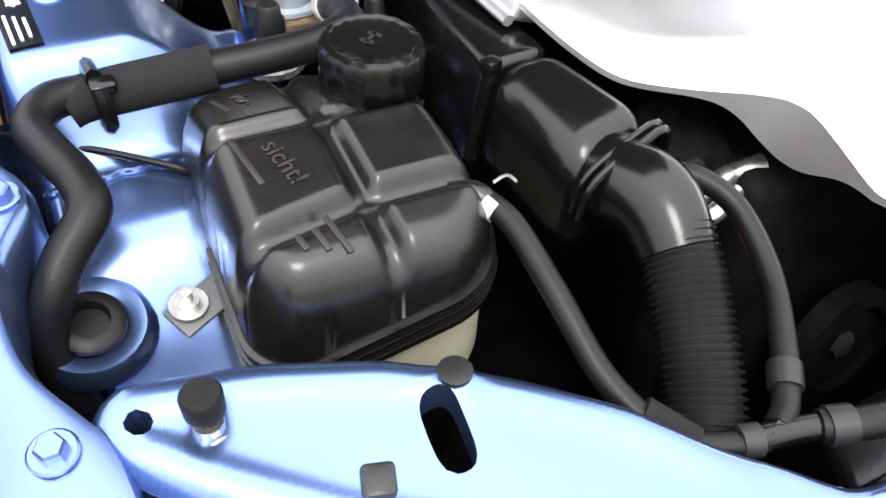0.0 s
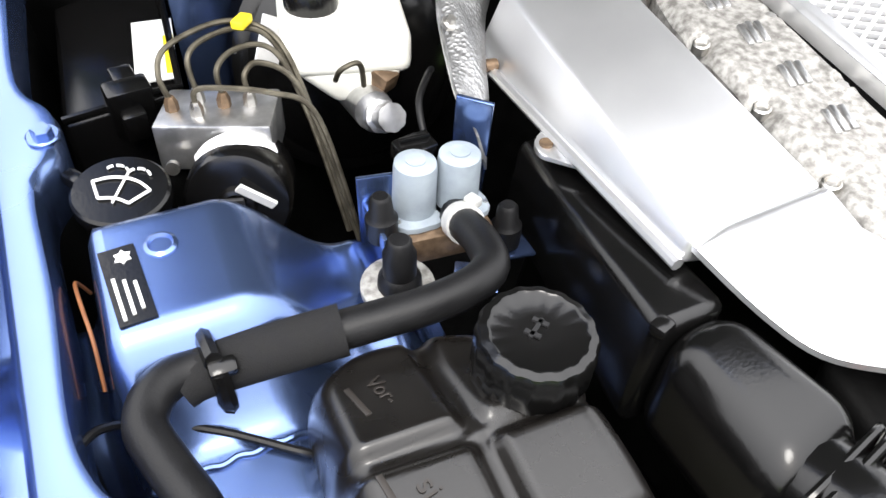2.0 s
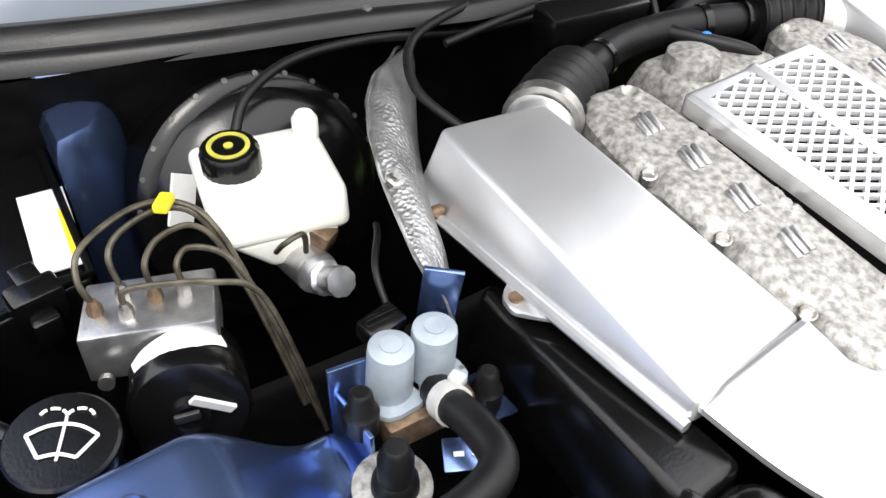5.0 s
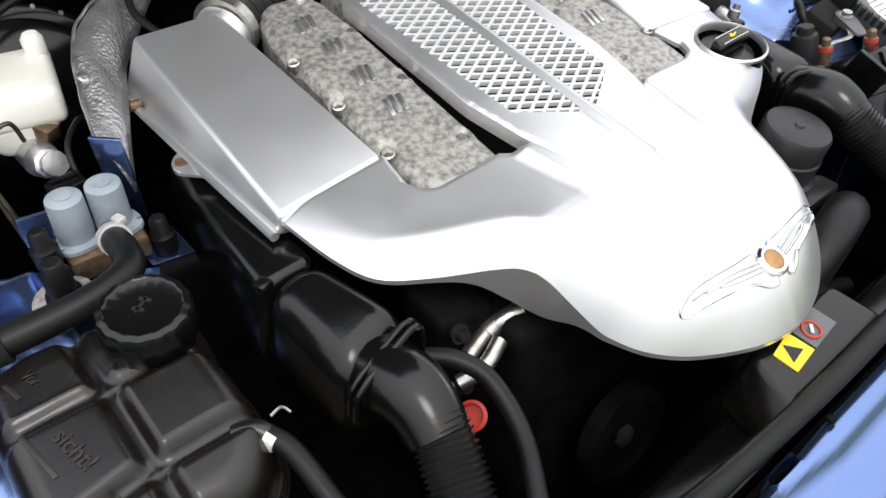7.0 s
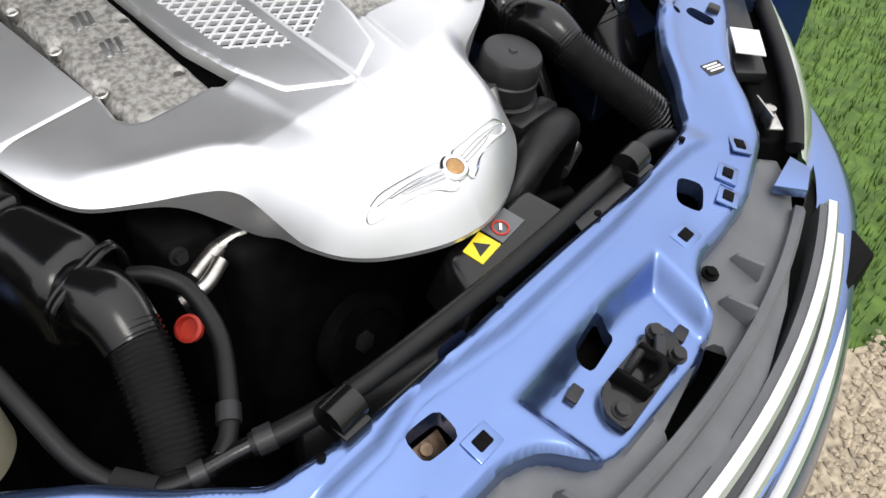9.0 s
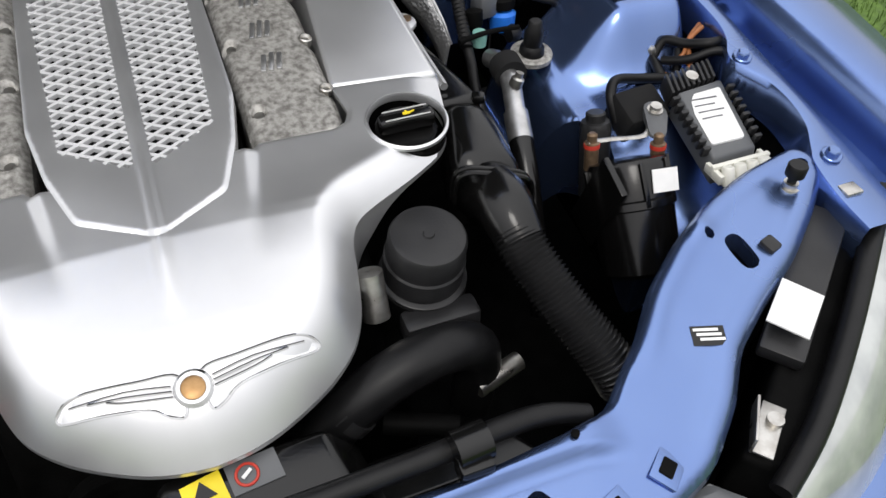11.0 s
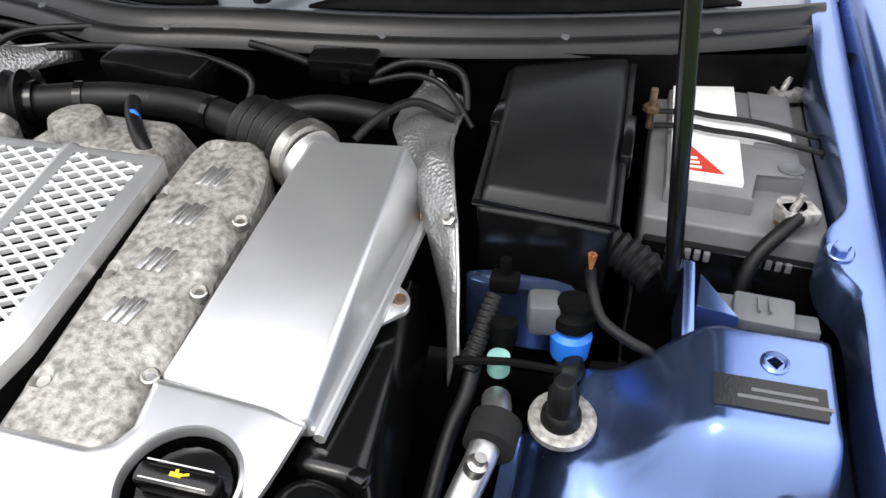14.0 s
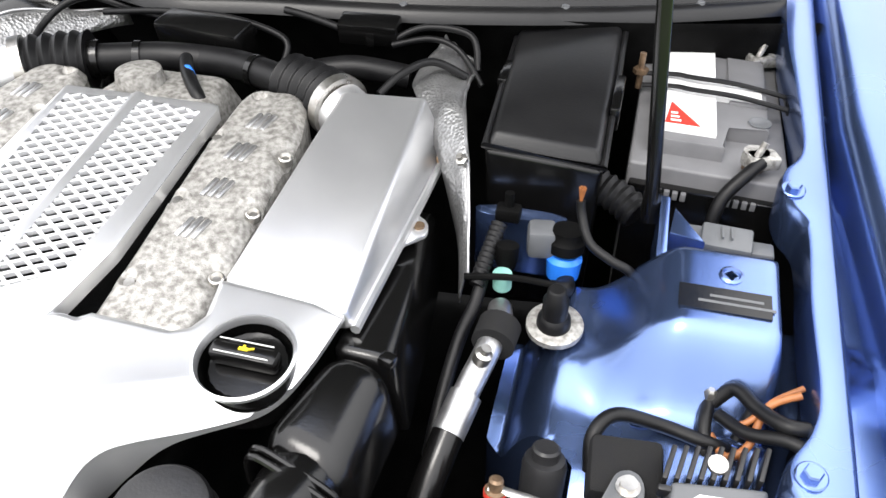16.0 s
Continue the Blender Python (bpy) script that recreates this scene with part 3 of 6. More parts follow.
def cover_edge():
    h = [(0.0, -0.042), (0.03, -0.038), (0.062, -0.027), (0.104, -0.003), (0.135, 0.025), (0.152, 0.058), (0.160, 0.092), (0.165, 0.118), (0.177, 0.137), (0.20, 0.150), (0.25, 0.174), (0.288, 0.20), (0.306, 0.24), (0.318, 0.300)]
    c = curve_round(h, 5, False)
    back = np.array([(0.199, 0.303), (0.205, 0.262), (0.198, 0.247), (0.184, 0.240), (0.108, 0.240), (0.100, 0.229), (0.0, 0.206)])
    r = np.vstack([c, back])
    l = r[::-1].copy()
    l[:, 0] *= -1
    return np.vstack([r, l[1:-1]])


CENTRE_Y = [-0.06, -0.05, -0.03, 0.0, 0.05, 0.137, 0.22, 0.32]
CENTRE_Z = [-0.030, -0.023, -0.012, 0.002, 0.019, 0.040, 0.051, 0.063]


_edge = cover_edge()
_edge = _edge[(_edge[:, 1] < 0.2) | (np.abs(_edge[:, 0]) > 0.28)]
_edge = _edge[(_edge[:, 1] < 0.19) | (np.abs(_edge[:, 0]) > 0.25)]
COVER_FRONT = np.vstack([_edge[np.argsort(np.arctan2(_edge[:, 0], 0.35 - _edge[:, 1]))], [(2.0, 0.30), (2.0, 5.0), (-2.0, 5.0), (-2.0, 0.30)]])
RIM_Y = [-0.05, 0.0, 0.058, 0.095, 0.125, 0.15, 0.2, 0.30]
RIM_Z = [-0.048, -0.045, -0.034, -0.014, 0.0, 0.007, 0.015, 0.034]


def cover_z(x, y, d):
    z = np.interp(y, CENTRE_Y, CENTRE_Z)
    ax = np.abs(x)
    z = z - 0.010 * (ax / 0.30) ** 2 - 0.020 * np.clip((0.15 - y) / 0.13, 0, 1) * (ax / 0.16) ** 2.5
    # the raised middle, falling to the wings along a crease
    m = smooth_step((ax - 0.070 - 0.17 * (y - 0.113)) / 0.018)
    z = z - 0.009 * m * smooth_step((y - 0.09) / 0.14)
    z = z + 0.003 * np.exp(-(x / 0.006) ** 2) * np.clip((y - 0.06) / 0.06, 0, 1)
    df = nearest(COVER_FRONT, x, y)[0]
    t = np.clip(1 - df / 0.036, 0, 1)
    fall = np.clip(z - np.interp(y, RIM_Y, RIM_Z), 0, 1)
    return z - fall * t * t - np.where(df > d + 0.0005, rim_round(d, 0.005, 0.003), 0)


def cover_skirt(x, y):
    return 0.005 + 0.045 * math.exp(-((abs(x) - 0.172) / 0.045) ** 2 - ((y - 0.125) / 0.04) ** 2)


oil_hole = ring(0.258, 0.228, 0.0405, 0.0405, n=36)
front_cover = part("front_cover", sheet(cover_edge(), cover_z, 0.0026, [oil_hole], cover_skirt), SILVER, engine, "satin silver painted plenum cover", angle=75)
even_normals(front_cover)
part("filler_collar", lathe([(0.0435, 0.0), (0.0435, 0.0035), (0.041, 0.005), (0.0395, 0.002), (0.0395, -0.004)], (0.258, 0.228, 0.036), (0, -0.13, 1), 40, caps=False), SILVER, front_cover)
part("filler_well", lathe([(0.0405, -0.002), (0.0405, -0.04), (0.005, -0.042)], (0.258, 0.228, 0.034), (0, -0.13, 1), 40, caps=False), BLACK, front_cover)
cap = part("oil_cap", lathe([(0.034, -0.05), (0.034, -0.022), (0.032, -0.019), (0.012, -0.018)], (0.258, 0.228, 0.046), (0, -0.13, 1), 40, 20, 0.02), BLACK, engine, "black oil filler cap with yellow symbol")
part("cap_grip", block((0.258, 0.229, 0.037), (0.060, 0.017, 0.018), 0.005, (7.5, 0, 0)), BLACK, cap)
part("yellow_symbol", join(block((0.258, 0.2285, 0.0465), (0.008, 0.003, 0.0012), 0, (7.5, 0, 0)), block((0.264, 0.2295, 0.0467), (0.006, 0.0014, 0.0012), 0, (7.5, 0, 20)), block((0.258, 0.2312, 0.047), (0.002, 0.002, 0.0012), 0, (7.5, 0, 0))), YELLOW, cap)
part("white_rule", join(block((0.258, 0.2225, 0.0458), (0.048, 0.0006, 0.0012), 0, (7.5, 0, 0)), block((0.258, 0.2355, 0.0475), (0.048, 0.0006, 0.0012), 0, (7.5, 0, 0))), WHITE, cap)


def cz(x, y):
    return float(cover_z(np.array([x]), np.array([y]), np.array([0.05]))[0])


# winged emblem without lettering
badge = part("emblem", lathe([(0.0095, 0), (0.0095, 0.003), (0.007, 0.004)], (0, 0.0, cz(0, 0) + 0.001), (0, -0.4, 1), 28), GOLD, engine, "chrome winged emblem with gold disc")
part("disc_ring", lathe([(0.0100, 0.0005), (0.0100, 0.0030), (0.0130, 0.0034), (0.0155, 0.0012), (0.0155, -0.002)], (0, 0.0, cz(0, 0) + 0.001), (0, -0.4, 1), 32, caps=False), CHROME, badge)
for s in (-1, 1):
    w = curve_round([(s * 0.009, 0.012), (s * 0.040, 0.017), (s * 0.085, 0.022), (s * 0.103, 0.019), (s * 0.097, 0.012), (s * 0.060, 0.001), (s * 0.034, -0.006), (s * 0.020, -0.014), (s * 0.009, -0.014)], 5, True)
    part("wing_relief", slab(w if s > 0 else w[::-1], lambda x, y: cz(x, y) - 0.002, lambda x, y: cz(x, y) + 0.0018, 0.001), SILVER, badge)
    part("wing_outline", tube([(px, py, cz(px, py) + 0.0016) for px, py in [*w, w[0]]], 0.0013, 6, 1, caps=False), CHROME, badge)
    for k in range(3):
        y = 0.005 - 0.004 * k
        part("feather", tube([(s * 0.016, y, cz(0.016, y) + 0.0028), (s * 0.05, y + 0.007, cz(0.05, y + 0.007) + 0.002), (s * (0.092 - 0.014 * k), y + 0.012, cz(0.09 - 0.014 * k, y + 0.012) + 0.002)], 0.0011, 6, 3), CHROME, badge)


# middle panel with its two screens
def mid_z(y):
    return 0.0195 + 0.150 * y


def panel_z(x, y, d):
    z = mid_z(y)
    ax = np.abs(x)
    z = z - rim_round(d, 0.004, 0.003)
    return z + 0.004 * np.exp(-(x / 0.006) ** 2)


def field(s):
    return [(s * 0.008, 0.222), (s * 0.070, 0.262), (s * 0.082, 0.498), (s * 0.008, 0.505)] if s > 0 else [(s * 0.008, 0.505), (s * 0.082, 0.498), (s * 0.070, 0.262), (s * 0.008, 0.222)]


pan_out = [(0.0, 0.137), (0.066, 0.174), (0.086, 0.232), (0.098, 0.30), (0.097, 0.516), (-0.097, 0.516), (-0.098, 0.30), (-0.086, 0.232), (-0.066, 0.174)]
panel = part("grille_panel", sheet(fillet(pan_out, 0.006), lambda x, y, d: panel_z(x, y, d) + 0.0015, 0.0026, [field(1), field(-1)], 0.016), SILVER, engine, "silver panel with two lattice screens", angle=60)
even_normals(panel)
# near-black tray added under the screens in place of the shade there
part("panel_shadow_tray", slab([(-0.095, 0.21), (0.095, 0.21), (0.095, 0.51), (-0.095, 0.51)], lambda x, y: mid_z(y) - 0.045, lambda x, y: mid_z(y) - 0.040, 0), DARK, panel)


def clip_line(poly, p, d):
    """The stretch of the line p + t d inside a convex polygon."""
    lo, hi = -1.0, 1.0
    c = np.mean(poly, axis=0)
    for a, b in zip(poly, np.roll(poly, -1, axis=0)):
        n = np.array([-(b - a)[1], (b - a)[0]])
        if n @ (c - a) < 0:
            n = -n
        q, k = n @ (p - a), n @ d
        if abs(k) < 1e-9:
            if q < 0:
                return None
            continue
        t = -q / k
        if k > 0:
            lo = max(lo, t)
        else:
            hi = min(hi, t)
    return (lo, hi) if hi - lo > 0.004 else None


for s in (-1, 1):
    poly = np.array(field(1)) * (s, 1)
    bars = []
    for ang in (30, -30):
        d = np.array([math.cos(radians(ang)), math.sin(radians(ang))])
        n = np.array([-d[1], d[0]])
        for k in range(-40, 41):
            p = np.array([s * 0.04, 0.36]) + n * k * 0.0122
            t = clip_line(poly, p, d)
            if t:
                a, b = p + d * t[0], p + d * t[1]
                m = (a + b) / 2
                pitch = math.degrees(math.atan(0.15))
                bb = block((0, 0, 0), (np.linalg.norm(b - a) + 0.002, 0.0034, 0.005), 0)
                bmesh.ops.transform(bb, matrix=Matrix.Translation((m[0], m[1], mid_z(m[1]) - 0.001 + (0.0004 if ang > 0 else 0))) @ pose(0, 0, 0, pitch, 0, 0) @ pose(0, 0, 0, 0, 0, ang), verts=bb.verts)
                bars.append(bb)
    part("lattice_screen", join(*bars), LATTICE, panel, smooth=False)

# valve covers
for s in (-1, 1):
    o = fillet([(s * 0.102, 0.225), (s * 0.197, 0.235), (s * 0.2, 0.30), (s * 0.196, 0.50), (s * 0.178, 0.565), (s * 0.158, 0.578), (s * 0.112, 0.572), (s * 0.100, 0.55)][::s], 0.012)

    def valve_z(x, y, d):
        z = -0.010 + 0.195 * y - 0.12 * np.clip(y - 0.45, 0, 1) ** 1.2
        for by in (0.305, 0.385, 0.465):
            z = z - 0.010 * np.exp(-((np.abs(x) - 0.194) / 0.010) ** 2 - ((y - by) / 0.012) ** 2)
        for hx, hy in ((0.118, 0.283), (0.112, 0.385), (0.110, 0.478), (0.125, 0.555)):
            r = np.hypot(np.abs(x) - hx, y - hy)
            z = z - 0.006 * (r < 0.0075) + 0.0015 * np.exp(-((r - 0.011) / 0.003) ** 2)
        return z - rim_round(d, 0.012, 0.012)

    vc = part("valve_cover", sheet(o, valve_z, 0.003, (), 0.055), CAST, engine, "mottled bare cast alloy valve cover", angle=60)

    def vz(x, y):
        return -0.010 + 0.195 * y - 0.12 * max(0, y - 0.45) ** 1.2

    # raised polished bars standing in for the emblem
    for k in range(4):
        y = 0.350 + 0.053 * k
        tip = 11
        strokes = [(-0.0085, 0.0, 0.0055, 0.026), (0.0, 0.001, 0.0055, 0.028), (0.0085, 0.0, 0.0055, 0.026)]
        part("raised_emblem", join(*[block((s * 0.148 + px, y + py, vz(0, y + py) + 0.0006), (w, h, 0.004), 0.0012, (tip, 0, -14)) for px, py, w, h in strokes]), ALLOY, vc)
    for by in (0.305, 0.385, 0.465):
        part("cover_bolt", lathe([(0.0075, 0), (0.0075, 0.008), (0.006, 0.009), (0.004, 0.006)], (s * 0.193, by, vz(0, by) - 0.012), (s * 0.15, -0.15, 1), 12), STEEL, vc)
    for hx, hy in ((0.118, 0.283), (0.112, 0.385), (0.110, 0.478)):
        part("recessed_screw", lathe([(0.0055, 0), (0.0055, 0.003), (0.003, 0.003)], (s * hx, hy, vz(0, hy) - 0.006), (0, -0.2, 1), 8), STEEL, vc)

    # air box
    top = [(s * 0.199, 0.304, 0.044), (s * 0.318, 0.297, 0.040), (s * 0.306, 0.603, 0.090), (s * 0.222, 0.565, 0.106)]
    low = [(s * 0.206, 0.304, -0.02), (s * 0.325, 0.297, 0.018), (s * 0.330, 0.612, 0.022), (s * 0.205, 0.58, 0.02)]
    ab = part("air_box", hexa(low if s > 0 else low[::-1], top if s > 0 else top[::-1], 0.006, 4), SILVER, engine, "satin silver air box")
    rail = tube([(s * 0.327, 0.297, 0.020), (s * 0.330, 0.45, 0.022), (s * 0.333, 0.615, 0.026)], 0.005, 8, 4)
    part("flange", rail, SILVER, ab)
    tab = slab(fillet([(s * 0.322, 0.415), (s * 0.350, 0.447), (s * 0.347, 0.464), (s * 0.322, 0.480)][::s], 0.006), 0.014, lambda x, y: 0.019 + 0.1 * (y - 0.45), 0.0015)
    tb = part("mounting_tab", tab, SILVER, ab)
    part("tab_bolt", lathe([(0.006, 0), (0.006, 0.003), (0.003, 0.003)], (s * 0.339, 0.456, 0.019), (0, 0, 1), 12), BRASS, tb)
    part("side_bolt", lathe([(0.006, 0), (0.006, 0.012)], (s * 0.328, 0.57, 0.03), (s, 0, 0.1), 10), BRASS, ab)
    neck = part("outlet_neck", tube([(s * 0.250, 0.555, 0.056), (s * 0.232, 0.566, 0.066), (s * 0.210, 0.578, 0.074)], 0.033, 24, 3), SILVER, ab)
    part("hose_clamp", tube([(s * 0.214, 0.575, 0.076), (s * 0.203, 0.582, 0.077)], 0.0375, 24, 2), STEEL, neck)
    part("intake_bellows", bellows([(s * 0.208, 0.579, 0.077), (s * 0.175, 0.598, 0.078), (s * 0.135, 0.615, 0.078)], 0.037, 0.016, 0.86), RUBBER, engine, "black rubber intake bellows")
    part("intake_pipe", tube([(s * 0.14, 0.612, 0.078), (s * 0.10, 0.628, 0.078), (s * 0.05, 0.648, 0.076), (s * 0.0, 0.655, 0.074)], 0.019, 18, 5), RUBBER, engine)
    part("pipe_collar", join(tube([(s * 0.136, 0.6135, 0.078), (s * 0.124, 0.618, 0.078)], 0.0245, 18, 1), tube([(s * 0.086, 0.634, 0.0775), (s * 0.078, 0.637, 0.077)], 0.0215, 18, 1)), BLACK, engine)

part("supercharger_casing", hexa([(-0.10, 0.50, -0.02), (0.10, 0.50, -0.02), (0.10, 0.63, -0.02), (-0.10, 0.63, -0.02)], [(-0.075, 0.525, 0.085), (0.075, 0.525, 0.085), (0.06, 0.60, 0.088), (-0.06, 0.60, 0.088)], 0.012), CAST, engine)
part("casing_lug", lathe([(0.03, 0), (0.026, 0.02), (0.01, 0.024)], (-0.03, 0.56, 0.082)), CAST, engine)
# block coloured near black, the shade deep in the bay included
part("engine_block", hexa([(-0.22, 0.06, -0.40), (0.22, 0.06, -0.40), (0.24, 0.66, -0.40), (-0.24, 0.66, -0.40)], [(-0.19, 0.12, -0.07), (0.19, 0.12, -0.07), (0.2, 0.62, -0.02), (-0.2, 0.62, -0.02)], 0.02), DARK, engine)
part("throttle_actuator", block((-0.025, 0.705, 0.085), (0.13, 0.045, 0.04), 0.006, (8, 0, -8)), BLACK, engine)
part("blue_cable_tie", tube([(0.012, 0.588, 0.094), (0.020, 0.585, 0.099), (0.028, 0.58, 0.092)], 0.0035, 8, 3), BLUECLIP, engine)
part("breather_hose", tube([(0.0, 0.615, 0.095), (0.018, 0.585, 0.093), (0.05, 0.548, 0.085), (0.07, 0.54, 0.06)], 0.008, 10, 5), RUBBER, engine)

# ---- offside of the bay: coolant tank, brakes, heater valve ----
tank = thing("coolant_tank", "black coolant expansion tank with a ribbed screw cap", "tank", at=(-0.515, 0.19, -0.25))
tank_out = fillet([(-0.597, 0.135), (-0.575, 0.106), (-0.460, 0.101), (-0.430, 0.130), (-0.424, 0.200), (-0.436, 0.300), (-0.475, 0.332), (-0.550, 0.346), (-0.592, 0.322)], 0.03, 6)


def seam(x, y):
    return -0.044 + 0.22 * (x + 0.505)


def tank_z(x, y, d):
    top = 0.027 + np.where(y > 0.235, -0.30, 0.17) * (y - 0.235) - 0.10 * np.abs(x + 0.512) ** 1.5
    left = x < -0.511
    gx = np.abs(x + 0.508)
    gy = np.minimum(np.abs(y - 0.233 + 0.06 * np.where(left, x + 0.512, 0)), np.abs(y - 0.156 - 0.12 * np.where(left, x + 0.512, 0)))
    lobe = smooth_step(gx / 0.013) * smooth_step(gy / 0.013)
    ridge = np.maximum(np.exp(-(gx / 0.0022) ** 2), np.exp(-(gy / 0.0022) ** 2))
    nb = np.exp(-(((x + 0.464) / 0.046) ** 4 + ((y - 0.278) / 0.042) ** 4))
    top = top - (0.013 * (1 - lobe) - 0.002 * ridge) * (1 - nb) - 0.004 * nb
    t = np.clip(1 - d / 0.026, 0, 1)
    return seam(x, y) + (top - seam(x, y)) * np.sqrt(np.maximum(0, 1 - t ** 2.4))


part("upper_shell", sheet(tank_out, tank_z, 0.0024, (), 0.004), TANK, tank, angle=80)
cen = tank_out.mean(0)
for k in range(3):
    part("seam_flange", slab((tank_out - cen) * (1.035 + 0.012 * k) + cen, lambda x, y: seam(x, y) - 0.008 - 0.007 * k, lambda x, y: seam(x, y) - 0.003 - 0.007 * k, 0.001), TANK, tank)
part("lower_shell", slab((tank_out - cen) * 0.98 + cen, -0.125, lambda x, y: seam(x, y) - 0.018, 0.004), AMBER, tank, "yellowed translucent lower half")
part("cradle", slab((tank_out - cen) * 0.90 + cen, -0.25, -0.123, 0.004), DARK, tank)
part("filler_neck", lathe([(0.043, -0.03), (0.036, 0.004), (0.034, 0.012), (0.033, 0.026)], (-0.462, 0.262, 0.0)), TANK, tank)
tcap = part("screw_cap", lathe([(0.0345, 0.018), (0.0355, 0.020), (0.0355, 0.046), (0.0335, 0.0505), (0.029, 0.052), (0.027, 0.0505), (0.010, 0.0505)], (-0.460, 0.264, 0.000), (0.03, -0.08, 1), 96, 16, 0.025), BLACK, tank, "ribbed black screw cap")
part("cap_relief", join(block((-0.459, 0.262, 0.0515), (0.016, 0.0025, 0.0015), 0, (0, 0, 35)), block((-0.4545, 0.265, 0.0515), (0.003, 0.010, 0.0015), 0, (0, 0, 35)), block((-0.463, 0.259, 0.0515), (0.003, 0.010, 0.0015), 0, (0, 0, 35))), MIDGREY, tcap)
part("bracket", join(block((-0.612, 0.198, -0.080), (0.044, 0.026, 0.004), 0.0015, (12, -6, 25)), block((-0.60, 0.21, -0.12), (0.006, 0.03, 0.08), 0.002)), GREY, tank)
part("bracket_nut", join(lathe([(0.013, 0), (0.013, 0.003), (0.008, 0.003), (0.008, 0.009), (0.004, 0.009), (0.004, 0.018)], (-0.620, 0.198, -0.077), (0, -0.2, 1), 16)), STEEL, tank)
part("outlet_nipple", tube([(-0.452, 0.155, -0.006), (-0.438, 0.148, -0.004), (-0.432, 0.138, -0.008)], 0.0085, 12, 3), TANK, tank)


def tz(x, y):
    return float(tank_z(np.array([x]), np.array([y]), np.array([0.06]))[0])


ENGRAVE = material("moulded_relief", (0.022, 0.018, 0.015), 0.5, 0, (0.016, 0.013, 0.011), 60, 3)
for word, x, y, sz, tilt in (("Vor-", -0.546, 0.284, 0.015, -16.7), ("sicht!", -0.545, 0.196, 0.018, 9.6)):
    text(word, (x, y, tz(x, y) + 0.0008), sz, ENGRAVE, "caution_word", (0.208 * tilt, 0.978 * tilt, -78), tank, 0.0006)
for x, y, w in ((-0.562, 0.282, 0.030), (-0.566, 0.205, 0.042), (-0.535, 0.134, 0.030), (-0.545, 0.134, 0.018), (-0.556, 0.136, 0.012)):
    part("unreadable_line", block((x, y, tz(x, y) + 0.0005), (0.004, w, 0.0015), 0.0005, (-16.7 if y > 0.235 else 9.6, 0, 10)), ENGRAVE, tank)

# hoses
hose = thing("heater_hose", "thick black rubber heater hose with foam sleeve", "hose")
hp_ = [(-0.426, 0.440, -0.014), (-0.431, 0.415, -0.002), (-0.433, 0.380, 0.008), (-0.443, 0.350, 0.012), (-0.480, 0.340, 0.009), (-0.552, 0.345, 0.004), (-0.634, 0.354, 0.0), (-0.664, 0.348, 0.002), (-0.678, 0.325, 0.0),
       (-0.671, 0.295, -0.002), (-0.660, 0.262, -0.005), (-0.659, 0.238, -0.012), (-0.678, 0.222, -0.026), (-0.691, 0.210, -0.040), (-0.704, 0.200, -0.065), (-0.703, 0.185, -0.105), (-0.694, 0.17, -0.16)]
part("hose", tube(hp_, 0.0135, 16, 6), RUBBER, hose)
part("foam_sleeve", tube([(-0.550, 0.345, 0.004), (-0.594, 0.350, 0.0), (-0.640, 0.354, -0.004), (-0.656, 0.352, -0.007)], 0.0175, 18, 4), FOAM, hose, "charcoal foam sleeve")
clipb = part("plastic_clip", join(tube([(-0.632, 0.340, 0.016), (-0.634, 0.366, 0.012), (-0.634, 0.372, -0.006)], 0.006, 8, 4, flat=1.5), tube([(-0.631, 0.336, 0.012), (-0.630, 0.330, -0.008), (-0.631, 0.336, -0.016)], 0.006, 8, 4, flat=1.5), block((-0.628, 0.338, 0.012), (0.018, 0.012, 0.010), 0.003, (20, 0, 0))), BLACK, hose)
part("spring_clamp", join(tube([(-0.430, 0.424, -0.006), (-0.431, 0.412, -0.001)], 0.0158, 18, 2), block((-0.420, 0.424, 0.010), (0.010, 0.012, 0.008), 0.002, (0, 0, 20))), CLAMP, hose)


def small_hose(name, label, path, r, clamps=()):
    h = thing(name, label, "hose", "coolant hoses")
    part("hose", tube(path, r, 14, 6), RUBBER, h)
    for a, b, m, k in clamps:
        part("clamp", tube([a, b], r * k, 14, 2), m, h)
    return h


small_hose("coolant_hose", "black coolant hose with white print", [(-0.436, 0.146, -0.006), (-0.425, 0.120, -0.012), (-0.421, 0.072, -0.030), (-0.416, 0.018, -0.055), (-0.396, -0.025, -0.070), (-0.364, -0.044, -0.072), (-0.344, -0.048, -0.071)], 0.0084,
           [((-0.434, 0.140, -0.008), (-0.430, 0.132, -0.010), CLAMP, 1.12), ((-0.406, -0.006, -0.064), (-0.387, -0.033, -0.0715), FOAM, 1.35), ((-0.362, -0.043, -0.072), (-0.350, -0.047, -0.0715), MIDGREY, 1.25)])
part("wire_clip", join(tube([(-0.424, 0.148, 0.0), (-0.415, 0.147, 0.004), (-0.412, 0.139, 0.003)], 0.0012, 6, 3)), STEEL, tank)
small_hose("coolant_hose", "grey black bypass hose with a clamp", [(-0.292, 0.130, -0.020), (-0.275, 0.112, -0.020), (-0.262, 0.085, -0.030), (-0.268, 0.040, -0.048), (-0.294, -0.005, -0.060), (-0.319, -0.036, -0.068), (-0.335, -0.046, -0.070)], 0.0084,
           [((-0.303, -0.016, -0.063), (-0.313, -0.029, -0.0665), MIDGREY, 1.3)])
